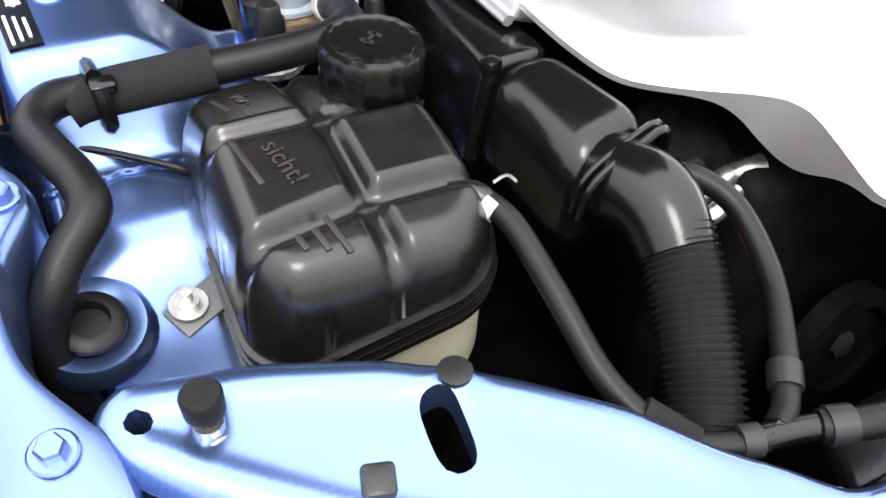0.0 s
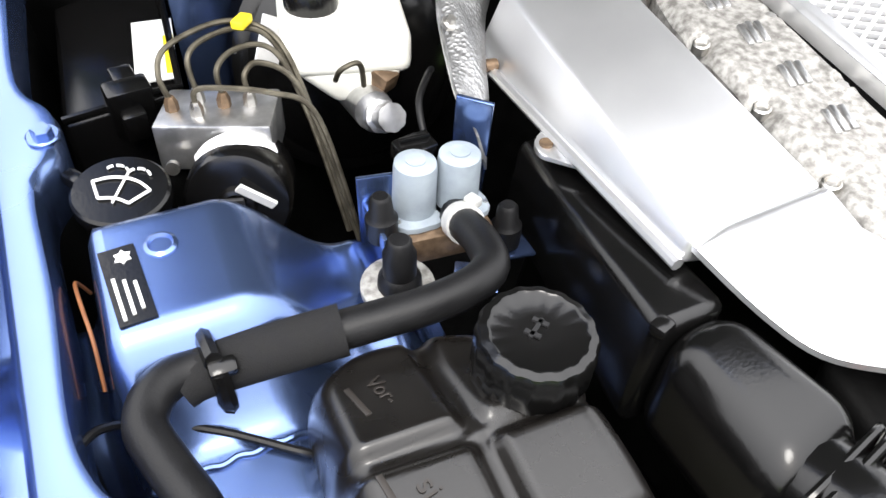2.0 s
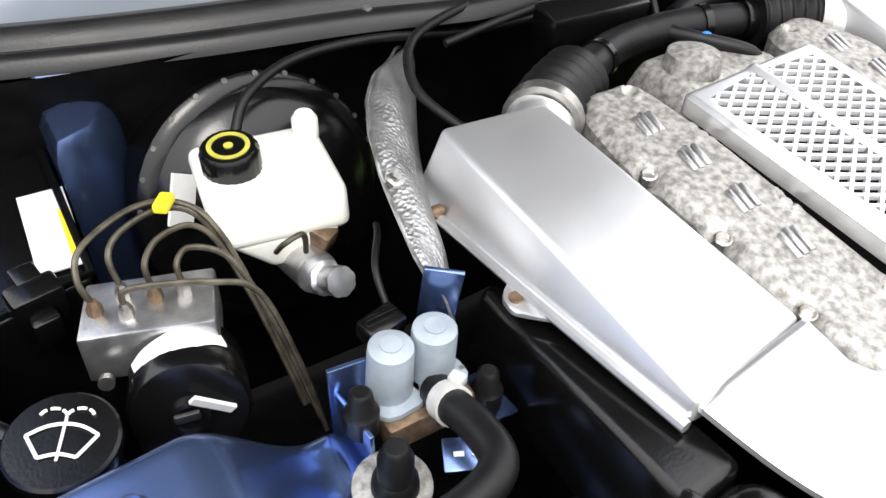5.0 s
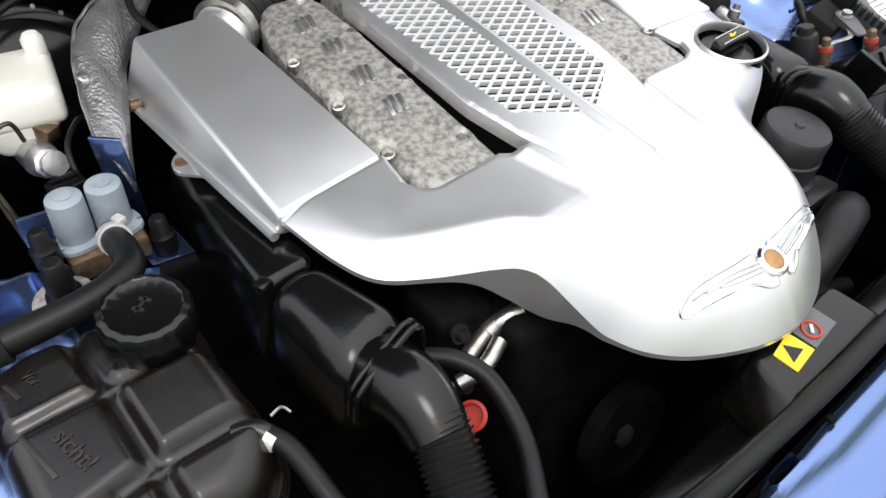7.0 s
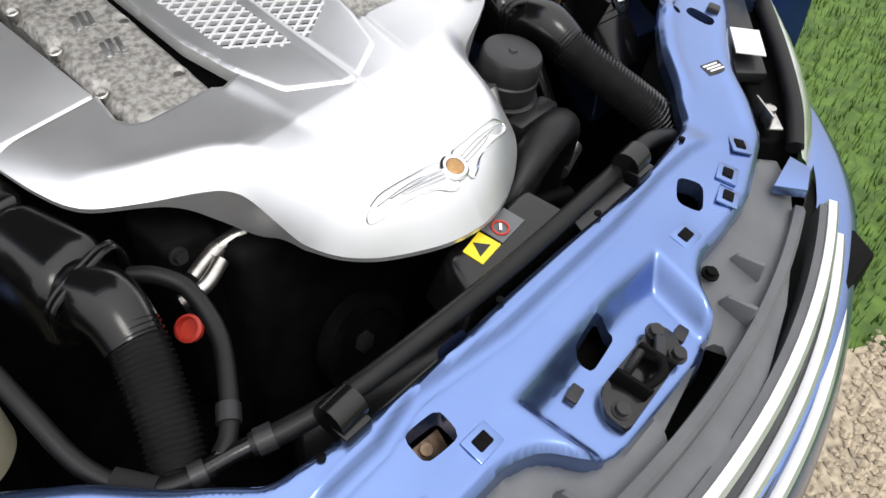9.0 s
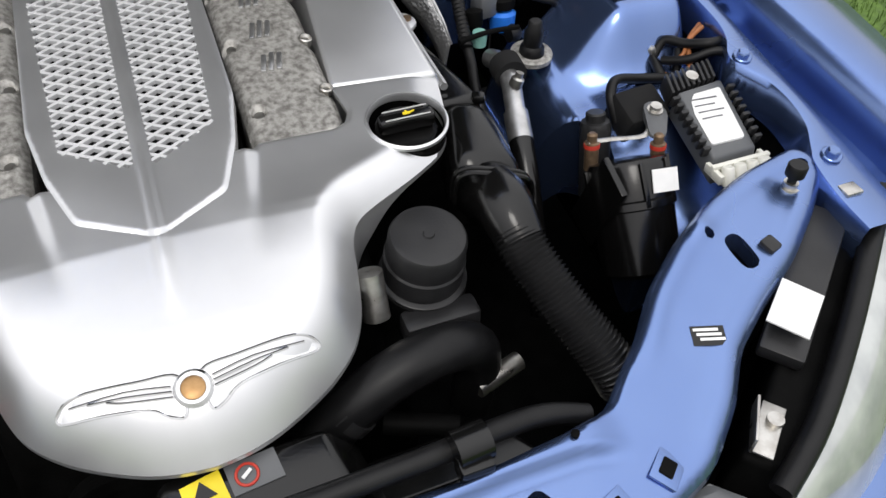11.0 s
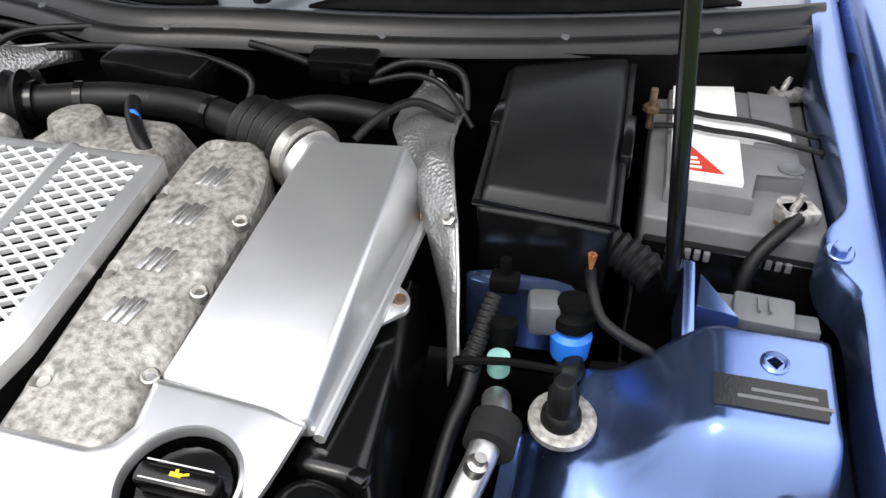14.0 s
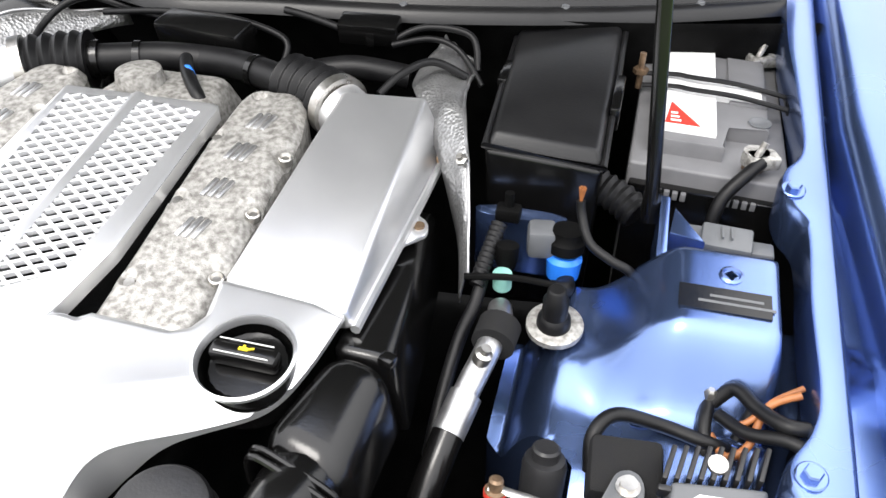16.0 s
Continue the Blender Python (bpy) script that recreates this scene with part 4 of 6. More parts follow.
tee = one("hose_tee", join(tube([(-0.350, -0.047, -0.071), (-0.325, -0.052, -0.071), (-0.30, -0.060, -0.070)], 0.0085, 12, 3), tube([(-0.335, -0.044, -0.070), (-0.333, -0.052, -0.071)], 0.008, 12, 1)), BLACK, "black plastic hose tee joining three hoses", "fitting")
small_hose("bleed_hose", "long black hose along the radiator panel", [(-0.312, -0.056, -0.070), (-0.28, -0.070, -0.066), (-0.20, -0.086, -0.060), (-0.02, -0.092, -0.060), (0.15, -0.088, -0.062), (0.26, -0.080, -0.068), (0.315, -0.086, -0.085)], 0.0102,
           [((-0.308, -0.058, -0.070), (-0.294, -0.064, -0.068), MIDGREY, 1.2)])
for x, y in ((-0.250, -0.098), (0.195, -0.096)):
    c = one("hose_clip", join(tube([(x - 0.014, y, -0.050), (x + 0.016, y + 0.002, -0.050)], 0.017, 14, 1), block((x, y - 0.012, -0.062), (0.030, 0.02, 0.02), 0.003)), BLACK, "black plastic clip holding the hose to the panel", "clip", "hose clips")

# intake ducts, one each side
for s in (-1, 1):
    dy = 0.018 if s > 0 else 0.0
    duct = thing("intake_duct", "glossy black intake duct with corrugated hose", "duct", "intake ducts", at=(0, 0, 0))
    lo = [(s * 0.372, 0.128, -0.085), (s * 0.282, 0.145, -0.085), (s * 0.312, 0.262, -0.075), (s * 0.382, 0.258, -0.075)]
    hi = [(s * 0.364, 0.136, 0.004), (s * 0.287, 0.154, 0.016), (s * 0.312, 0.260, 0.024), (s * 0.368, 0.256, 0.016)]
    part("duct_box", hexa(lo, hi, 0.026, 6), BLACK, duct)
    part("joint_rib", join(*[tube([(s * 0.367, 0.133 - 0.004 * k, -0.034), (s * 0.364, 0.133 - 0.004 * k, -0.012), (s * 0.352, 0.134 - 0.004 * k, 0.001), (s * 0.322, 0.141 - 0.004 * k, 0.008), (s * 0.298, 0.147 - 0.004 * k, 0.011), (s * 0.287, 0.150 - 0.004 * k, 0.001), (s * 0.285, 0.150 - 0.004 * k, -0.028)], 0.003, 8, 4) for k in (0, 2)]), BLACK, duct)
    lo = [(s * 0.382, 0.255, -0.085), (s * 0.316, 0.255, -0.085), (s * 0.318, 0.50, -0.08), (s * 0.352, 0.50, -0.08)]
    hi = [(s * 0.366, 0.258, 0.012), (s * 0.310, 0.258, 0.014), (s * 0.300, 0.50, 0.000), (s * 0.340, 0.50, -0.002)]
    part("duct_tail", hexa(lo, hi, 0.010, 3), BLACK, duct)
    part("waist_clip", block((s * 0.362, 0.262, 0.008), (0.016, 0.014, 0.012), 0.004, (0, 0, -s * 20)), BLACK, duct)
    part("elbow", tube([(s * 0.326, 0.150, -0.030), (s * 0.326, 0.130, -0.022), (s * 0.325, 0.108, -0.016), (s * 0.325, 0.090, -0.020), (s * 0.328, 0.070, -0.032)], 0.034, 22, 6, lambda a: 1.06 - 3.4 * a), BLACK, duct)
    part("corrugated_hose", bellows([(s * 0.324, 0.080, -0.024), (s * 0.330, 0.055, -0.040), (s * 0.350, 0.002, -0.073), (s * 0.374, -0.045, -0.106), (s * 0.386, -0.065, -0.130)], 0.0262, 0.0052, 0.84, 28), RIDGED, duct, "ribbed black corrugated hose")
    duct.location.y = dy

# heater valve
valve = thing("heater_valve", "twin grey heater valve on a blue bracket", "valve")
for x, y in ((-0.452, 0.460), (-0.416, 0.457)):
    v = part("solenoid", lathe([(0.0178, -0.048), (0.0178, -0.046), (0.0172, -0.006), (0.0165, -0.001), (0.0145, 0.0), (0.008, 0.001), (0.008, 0.0025)], (x, y, 0.032), (0.02, -0.06, 1), 30), ZINC, valve)
    part("flange", slab(ring(x, y - 0.004, 0.0225, 0.0195, 0, 14, 3.0), -0.020, -0.015, 0.001), ZINC, v)
    for sx in (-0.019, 0.019):
        part("rivet", lathe([(0.002, 0), (0.002, 0.002)], (x + sx, y - 0.010, -0.0155), seg=8), STEEL, v)
part("valve_body", block((-0.434, 0.450, -0.034), (0.075, 0.045, 0.026), 0.005, (0, 0, -5)), BRASS, valve, "rusty brown valve body")
for bb in (block((-0.470, 0.475, -0.030), (0.05, 0.004, 0.09), 0.001, (0, 0, -10)), block((-0.490, 0.452, -0.045), (0.004, 0.05, 0.075), 0.001), block((-0.385, 0.440, -0.055), (0.045, 0.05, 0.004), 0.001, (0, 10, 0)), block((-0.392, 0.488, 0.008), (0.030, 0.004, 0.12), 0.001, (14, 6, -40))):
    part("bracket_plate", bb, BLUE, valve, "blue painted steel bracket")
part("plug_connector", join(block((-0.440, 0.492, 0.018), (0.034, 0.022, 0.018), 0.003, (10, 0, 10)), block((-0.440, 0.492, 0.029), (0.026, 0.004, 0.006), 0.001)), BLACK, valve)
for x, y, z in ((-0.486, 0.447, -0.002), (-0.385, 0.430, -0.03)):
    part("rubber_bush", lathe([(0.012, -0.02), (0.013, 0.0), (0.010, 0.004), (0.0085, 0.018), (0.006, 0.021)], (x, y, z), seg=18), RUBBER, valve)

# washer filler
wash = thing("washer_filler", "black washer bottle cap with white screen symbol", "cap")
wcap = part("cap", lathe([(0.030, -0.03), (0.035, -0.012), (0.035, -0.002), (0.033, 0.0), (0.010, 0.0)], (-0.661, 0.510, 0.034), (0.02, -0.15, 1), 40), BLACK, wash)
part("cap_tab", block((-0.688, 0.535, 0.030), (0.012, 0.028, 0.012), 0.003, (0, 0, 30)), BLACK, wash)
part("neck", lathe([(0.028, 0), (0.026, 0.12)], (-0.658, 0.520, -0.11)), BLACK, wash)


def wq(x, y):
    c, sn = math.cos(radians(-30)), math.sin(radians(-30))
    px, py = x * c - y * sn, x * sn + y * c
    return (-0.661 + px, 0.508 + py, 0.0355 + 0.15 * py - 0.02 * px)


arc = [wq(0.021 * math.sin(a), -0.020 + 0.030 * math.cos(a) * 0.95) for a in np.linspace(-0.85, 0.85, 9)]
sym = [tube([wq(-0.011, -0.012), wq(-0.021, 0.003)], 0.0012, 6, 1), tube([wq(0.011, -0.012), wq(0.021, 0.003)], 0.0012, 6, 1), tube([wq(-0.011, -0.012), wq(0, -0.0095), wq(0.011, -0.012)], 0.0012, 6, 3),
       tube([wq(-0.021, 0.003), wq(-0.011, 0.009), wq(0, 0.011), wq(0.011, 0.009), wq(0.021, 0.003)], 0.0012, 6, 3), tube([wq(0, -0.014), wq(0, 0.016)], 0.001, 6, 1)]
for sg in (-1, 1):
    for a0 in (0.2, 1.2, 2.2):
        sym.append(tube([wq(sg * (0.008 - 0.008 * math.cos(a)), 0.016 + 0.006 * math.sin(a)) for a in (a0, a0 + 0.35, a0 + 0.7)], 0.0011, 6, 2))
part("screen_symbol", join(*sym), WHITE, wcap)

# brake modulator
absu = thing("brake_modulator", "alloy brake modulator block with black pump motor", "pump")
part("alloy_block", block((-0.572, 0.612, -0.001), (0.098, 0.066, 0.043), 0.003, (-3, 0, -22)), ALLOY, absu)
part("control_unit", block((-0.572, 0.618, -0.052), (0.094, 0.058, 0.056), 0.004, (-3, 0, -22)), DARK, absu)
mo = part("pump_motor", lathe([(0.043, 0.0), (0.044, 0.004), (0.044, 0.058), (0.041, 0.064), (0.032, 0.066), (0.016, 0.066), (0.014, 0.072), (0.011, 0.073), (0.010, 0.070), (0.004, 0.070)], (-0.562, 0.588, -0.036), (-0.28, -0.9, 0.25), 36), BLACK, absu)
part("motor_label", tube([(-0.570 + dx, 0.565, dz) for dx, dz in ((-0.032, 0.002), (-0.020, 0.0125), (0.0, 0.0175), (0.020, 0.0125), (0.032, 0.002))], 0.012, 8, 4, flat=0.12), WHITE, mo)
part("barcode_label", block((-0.566, 0.519, -0.010), (0.034, 0.003, 0.008), 0, (15, 40, -12)), WHITE, mo)
part("end_boss", block((-0.585, 0.520, -0.012), (0.018, 0.004, 0.010), 0.0015, (10, 0, -15)), MIDGREY, mo)
part("fixing_bolt", lathe([(0.006, 0), (0.006, 0.006)], (-0.620, 0.583, -0.008), (-0.3, -0.9, 0.2), 14), STEEL, absu)
for k, (x, y) in enumerate(((-0.608, 0.622), (-0.585, 0.628), (-0.566, 0.612), (-0.545, 0.606), (-0.590, 0.606))):
    part("union", lathe([(0.006, 0), (0.006, 0.010), (0.0035, 0.016)], (x, y, 0.018), seg=6), BRASS if k in (0, 2) else STEEL, absu)
pipes = [((-0.608, 0.622, 0.03), (-0.612, 0.628, 0.052), (-0.600, 0.645, 0.066), (-0.555, 0.665, 0.070), (-0.520, 0.660, 0.064), (-0.502, 0.635, 0.045), (-0.490, 0.590, -0.02), (-0.480, 0.550, -0.10)),
         ((-0.585, 0.628, 0.03), (-0.586, 0.636, 0.056), (-0.570, 0.650, 0.064), (-0.535, 0.660, 0.064), (-0.510, 0.648, 0.052), (-0.497, 0.61, 0.01), (-0.488, 0.57, -0.06)),
         ((-0.566, 0.612, 0.03), (-0.566, 0.618, 0.052), (-0.548, 0.634, 0.058), (-0.520, 0.640, 0.054), (-0.505, 0.625, 0.035), (-0.494, 0.59, -0.02), (-0.484, 0.55, -0.1)),
         ((-0.545, 0.606, 0.03), (-0.545, 0.612, 0.046), (-0.530, 0.620, 0.050), (-0.505, 0.605, 0.035), (-0.490, 0.57, -0.02), (-0.480, 0.53, -0.1)),
         ((-0.590, 0.606, 0.03), (-0.588, 0.608, 0.042), (-0.572, 0.602, 0.045), (-0.530, 0.585, 0.040), (-0.500, 0.570, 0.025), (-0.486, 0.545, -0.04), (-0.476, 0.53, -0.12)),
         ((-0.470, 0.600, 0.03), (-0.468, 0.585, 0.048), (-0.452, 0.585, 0.050), (-0.445, 0.598, 0.02))]
for p in pipes:
    one("brake_pipe", tube(p, 0.0025, 8, 6), PIPE, "thin bent metal brake pipe, brown with age", "pipe", "brake pipes")
one("pipe_clip", block((-0.533, 0.655, 0.072), (0.012, 0.020, 0.008), 0.002, (0, 0, -40)), YELLOW, "yellow plastic clip on the brake pipes", "clip")

# brake booster, master cylinder and reservoir
boost = thing("brake_booster", "large round black brake servo", "brake servo")
part("drum", lathe([(0.128, -0.09), (0.132, 0.0), (0.134, 0.006), (0.128, 0.012), (0.118, 0.014), (0.105, 0.030), (0.06, 0.044), (0.03, 0.046)], (-0.398, 0.790, -0.058), (0.0, -1, 0.28), 48), BLACK, boost)
for a in np.linspace(0.2, 2.9, 12):
    part("rim_bead", lathe([(0.003, 0), (0.003, 0.003)], (-0.398 + 0.131 * math.cos(a), 0.783 + 0.035 * math.sin(a), -0.056 + 0.127 * math.sin(a)), (0, -1, 0.28), 8), STEEL, boost)
part("servo_label", block((-0.492, 0.758, -0.005), (0.026, 0.004, 0.050), 0, (-20, 30, 10)), WHITE, boost)
part("vacuum_hose", tube([(-0.435, 0.745, 0.055), (-0.41, 0.765, 0.078), (-0.35, 0.785, 0.090), (-0.26, 0.785, 0.088), (-0.117, 0.772, 0.070), (0.027, 0.742, 0.080)], 0.005, 10, 6), RUBBER, boost)
master = thing("master_cylinder", "alloy brake master cylinder with white fluid reservoir", "master cylinder")
part("cylinder", tube([(-0.438, 0.735, -0.030), (-0.436, 0.60, -0.010)], 0.019, 18, 1), ALLOY, master)
res = part("reservoir", hexa([(-0.505, 0.628, 0.022), (-0.392, 0.610, 0.014), (-0.372, 0.715, 0.0), (-0.480, 0.735, 0.0)], [(-0.508, 0.640, 0.058), (-0.388, 0.622, 0.052), (-0.364, 0.726, 0.056), (-0.484, 0.744, 0.060)], 0.010, 3), CREAM, master, "milky white fluid reservoir")
part("reservoir_sump", hexa([(-0.462, 0.628, -0.012), (-0.418, 0.620, -0.012), (-0.415, 0.70, -0.02), (-0.455, 0.71, -0.02)], [(-0.500, 0.632, 0.026), (-0.398, 0.614, 0.020), (-0.378, 0.712, 0.01), (-0.478, 0.73, 0.01)], 0.007, 3), CREAM, res)
part("level_plug", lathe([(0.012, 0), (0.012, 0.018), (0.008, 0.024)], (-0.382, 0.708, 0.054)), CREAM, res)
rc = part("reservoir_cap", lathe([(0.0245, 0), (0.0245, 0.020), (0.022, 0.024), (0.008, 0.024)], (-0.462, 0.690, 0.058), (-0.05, -0.1, 1), 60, 24, 0.03), BLACK, master, "black cap with yellow warning ring")
part("yellow_ring", lathe([(0.018, 0.0242), (0.018, 0.0250), (0.014, 0.0250), (0.014, 0.0242)], (-0.462, 0.690, 0.058), (-0.05, -0.1, 1), 32, caps=False), OLIVE, rc)
part("yellow_dot", lathe([(0.004, 0.0242), (0.004, 0.0252)], (-0.462, 0.690, 0.058), (-0.05, -0.1, 1), 14), OLIVE, rc)
part("pressure_switch", lathe([(0.016, 0), (0.016, 0.02), (0.012, 0.022), (0.012, 0.036), (0.0135, 0.038), (0.0135, 0.046), (0.006, 0.047)], (-0.432, 0.610, -0.022), (0.05, -0.85, 0.45), 24, 8, -0.06), ALLOY, master)
part("switch_body", block((-0.420, 0.625, 0.010), (0.022, 0.03, 0.02), 0.004, (20, 0, 30)), BRASS, master)

# black tray in the far corner
tray = thing("relay_box", "black plastic box with a white and yellow label", "box")
part("body", hexa([(-0.702, 0.690, -0.24), (-0.598, 0.705, -0.24), (-0.585, 0.93, -0.24), (-0.700, 0.89, -0.24)], [(-0.702, 0.688, -0.012), (-0.594, 0.702, -0.008), (-0.578, 0.930, 0.010), (-0.690, 0.885, 0.012)], 0.006), BLACK, tray)
part("lip", tube([(-0.700, 0.690, -0.008), (-0.594, 0.702, -0.004), (-0.578, 0.928, 0.014)], 0.004, 8, 1), BLACK, tray)
part("label", block((-0.605, 0.775, 0.0005), (0.040, 0.115, 0.0016), 0, (3, 0, -6)), WHITE, tray)
part("label_stripe", block((-0.592, 0.760, 0.001), (0.010, 0.070, 0.0018), 0, (3, 0, -6)), YELLOW, tray)
part("latch", join(block((-0.640, 0.678, 0.0), (0.040, 0.024, 0.05), 0.004, (10, 0, 8)), block((-0.640, 0.664, -0.012), (0.022, 0.012, 0.03), 0.003, (10, 0, 8)), block((-0.640, 0.69, 0.026), (0.02, 0.02, 0.006), 0.002, (10, 0, 8))), BLACK, tray)
part("blue_corner", slab([(-0.578, 0.815), (-0.535, 0.83), (-0.490, 0.90), (-0.50, 0.97), (-0.57, 0.97)], -0.25, lambda x, y: 0.062 + 0.1 * (y - 0.85), 0.022), BLUE, car)

# labels on the tower
lab = thing("tower_label", "black bonnet warning label with white lines", "label")
part("plate", block((-0.669, 0.408, 0.0345), (0.023, 0.064, 0.0014), 0, (7.4, 0, 4)), BLACK, lab)
for k in range(3):
    part("unreadable_line", block((-0.675 + 0.006 * k, 0.396, 0.0347), (0.0022, 0.034 - 0.006 * k, 0.002), 0, (7.4, 0, 4)), WHITE, lab)
part("sun_symbol", lathe([(0.004, 0), (0.004, 0.0012)], (-0.668, 0.430, 0.0378), (0, -0.13, 1), 12, 6, 0.5), WHITE, lab)

one("release_cable", tube([(-0.722, 0.318, -0.004), (-0.705, 0.336, -0.006), (-0.680, 0.345, -0.026), (-0.640, 0.328, -0.034), (-0.600, 0.300, -0.040), (-0.590, 0.296, -0.045)], 0.0028, 8, 5), RUBBER, "thin black release cable beside the tank", "cable")

# ---- nearside of the bay: battery, fuse box, pump ----
bat = thing("battery", "grey car battery with white and red label", "battery", at=(0.62, 0.78, -0.2))
part("case", hexa([(0.540, 0.632, -0.20), (0.712, 0.620, -0.20), (0.715, 0.935, -0.20), (0.540, 0.945, -0.20)], [(0.538, 0.628, 0.026), (0.712, 0.615, 0.026), (0.715, 0.930, 0.030), (0.540, 0.945, 0.030)], 0.004), BATTERY, bat)
part("dark_front", block((0.625, 0.617, -0.08), (0.168, 0.014, 0.17), 0.003, (0, 0, -4)), BLACK, bat)
for x in (0.585, 0.660):
    part("grip_slots", join(*[block((x + 0.009 * k, 0.610 - 0.0006 * k, 0.0), (0.006, 0.006, 0.010), 0.001) for k in range(-2, 3)]), BATTERY, bat)
part("lid", slab([(0.556, 0.655), (0.640, 0.650), (0.642, 0.700), (0.690, 0.698), (0.694, 0.885), (0.556, 0.900)], 0.024, 0.046, 0.003), BATTERY, bat)
part("lid_step", slab([(0.646, 0.755), (0.690, 0.752), (0.690, 0.880), (0.646, 0.885)], 0.044, 0.050, 0.002), BATTERY, bat)
lb = part("label", slab([(0.560, 0.672), (0.630, 0.668), (0.630, 0.760), (0.684, 0.757), (0.684, 0.800), (0.630, 0.805), (0.630, 0.895), (0.560, 0.900)], 0.0455, 0.0515, 0), WHITE, bat)
part("red_triangle", slab([(0.572, 0.682), (0.612, 0.680), (0.578, 0.735)], 0.051, 0.0522, 0), RED, lb)
part("white_bars", join(*[slab([(0.578 + 0.0, 0.686 + 0.009 * k), (0.590 - 0.002 * k, 0.686 + 0.009 * k), (0.590 - 0.002 * k, 0.690 + 0.009 * k), (0.578, 0.690 + 0.009 * k)], 0.0518, 0.0528, 0) for k in range(3)]), WHITE, lb)
part("vent_plug", lathe([(0.013, 0), (0.013, 0.003), (0.010, 0.003), (0.008, 0.0015)], (0.680, 0.715, 0.045), seg=24), GREY, bat)
for x, y in ((0.672, 0.640), (0.686, 0.905)):
    t = part("terminal", lathe([(0.012, 0), (0.011, 0.016), (0.009, 0.018)], (x, y, 0.030), seg=16), BRASS, bat, "corroded battery terminal")
    part("terminal_clamp", join(block((x + 0.006, y - 0.004, 0.044), (0.038, 0.026, 0.016), 0.005, (0, 0, 20)), lathe([(0.014, 0), (0.014, 0.016)], (x, y, 0.036), seg=14), tube([(x, y - 0.01, 0.05), (x + 0.006, y - 0.004, 0.066)], 0.004, 8, 1)), CAST, t)
one("battery_cable", tube([(0.680, 0.632, 0.045), (0.665, 0.612, 0.040), (0.642, 0.592, 0.015), (0.636, 0.575, -0.02), (0.650, 0.56, -0.045), (0.685, 0.555, -0.05), (0.70, 0.56, -0.05)], 0.0075, 12, 6), RUBBER, "thick black battery cable", "cable")
one("battery_cable", tube([(0.690, 0.905, 0.045), (0.66, 0.93, 0.055), (0.60, 0.955, 0.06), (0.53, 0.94, 0.05), (0.51, 0.90, 0.03)], 0.006, 10, 6), RUBBER, "thin black cable behind the battery", "cable")
hold = thing("battery_holder", "two black wire rods holding the battery down", "holder")
for y in (0.792, 0.758):
    part("rod", tube([(0.540, y + 0.004, 0.056), (0.58, y + 0.006, 0.058), (0.60, y, 0.059), (0.655, y - 0.004, 0.058), (0.712, y - 0.012, 0.052)], 0.0032, 8, 5), RUBBER, hold)
part("threaded_stud", join(lathe([(0.004, -0.02), (0.004, 0.028)], (0.536, 0.796, 0.055), seg=10), lathe([(0.010, 0.0), (0.010, 0.006)], (0.536, 0.796, 0.056), seg=6)), BRASS, hold)
part("end_plate", block((0.716, 0.77, 0.05), (0.010, 0.05, 0.012), 0.002), BLACK, hold)

fuse = thing("fuse_box", "black plastic fuse box with a flat lid", "fuse box", at=(0.44, 0.7, -0.15))
lo = [(0.392, 0.552, -0.15), (0.508, 0.562, -0.15), (0.505, 0.860, -0.15), (0.370, 0.870, -0.15)]
hi = [(0.386, 0.548, 0.066), (0.513, 0.560, 0.050), (0.508, 0.868, 0.078), (0.362, 0.882, 0.062)]
part("body", hexa(lo, hi, 0.006), BLACK, fuse)
lid = part("lid", hexa([(x, y, z - 0.004) for x, y, z in hi], [(0.394, 0.562, 0.082), (0.505, 0.573, 0.067), (0.501, 0.858, 0.092), (0.368, 0.870, 0.078)], 0.005), SEAL, fuse)
part("lid_lip", tube([(0.364, 0.882, 0.066), (0.386, 0.548, 0.070), (0.513, 0.560, 0.054), (0.509, 0.868, 0.082)], 0.004, 8, 1), SEAL, lid)
part("latch", block((0.376, 0.72, 0.062), (0.014, 0.055, 0.03), 0.003), BLACK, fuse)
part("latch", block((0.514, 0.70, 0.060), (0.012, 0.09, 0.03), 0.003), BLACK, fuse)
part("latch", block((0.384, 0.63, 0.050), (0.014, 0.03, 0.03), 0.003), BLACK, fuse)
part("cable_gland", bellows([(0.510, 0.585, 0.015), (0.535, 0.575, 0.008), (0.556, 0.562, 0.0)], 0.020, 0.010, 0.85), RUBBER, fuse)

prop = thing("bonnet_prop", "black bonnet gas strut standing on the tower", "gas strut")
part("strut", tube([(0.5685, 0.535, 0.022), (0.452, 0.630, 1.085)], 0.0076, 14, 1), BLACK, prop)
part("end_fitting", lathe([(0.011, 0), (0.012, 0.012), (0.009, 0.034)], (0.570, 0.540, 0.012), (-0.11, 0.09, 1.0), 14), BLACK, prop)
part("mount_plate", slab(fillet([(0.578, 0.445), (0.588, 0.445), (0.585, 0.545), (0.576, 0.545)], 0.002), -0.03, lambda x, y: 0.012 + 0.28 * (y - 0.445), 0.001), BLUE, prop)
part("stiffener", slab([(0.588, 0.50), (0.622, 0.492), (0.592, 0.545)], -0.03, 0.028, 0.001), BLUE, prop)

one("multi_plug", join(block((0.645, 0.517, 0.005), (0.050, 0.034, 0.036), 0.003, (8, 0, -4)), block((0.612, 0.528, 0.004), (0.026, 0.022, 0.022), 0.003), block((0.680, 0.515, 0.004), (0.024, 0.022, 0.02), 0.003), block((0.640, 0.517, 0.0245), (0.002, 0.018, 0.003), 0), block((0.649, 0.517, 0.0245), (0.002, 0.018, 0.003), 0)), GREY, "dark grey multi pin plug behind the tower", "plug")

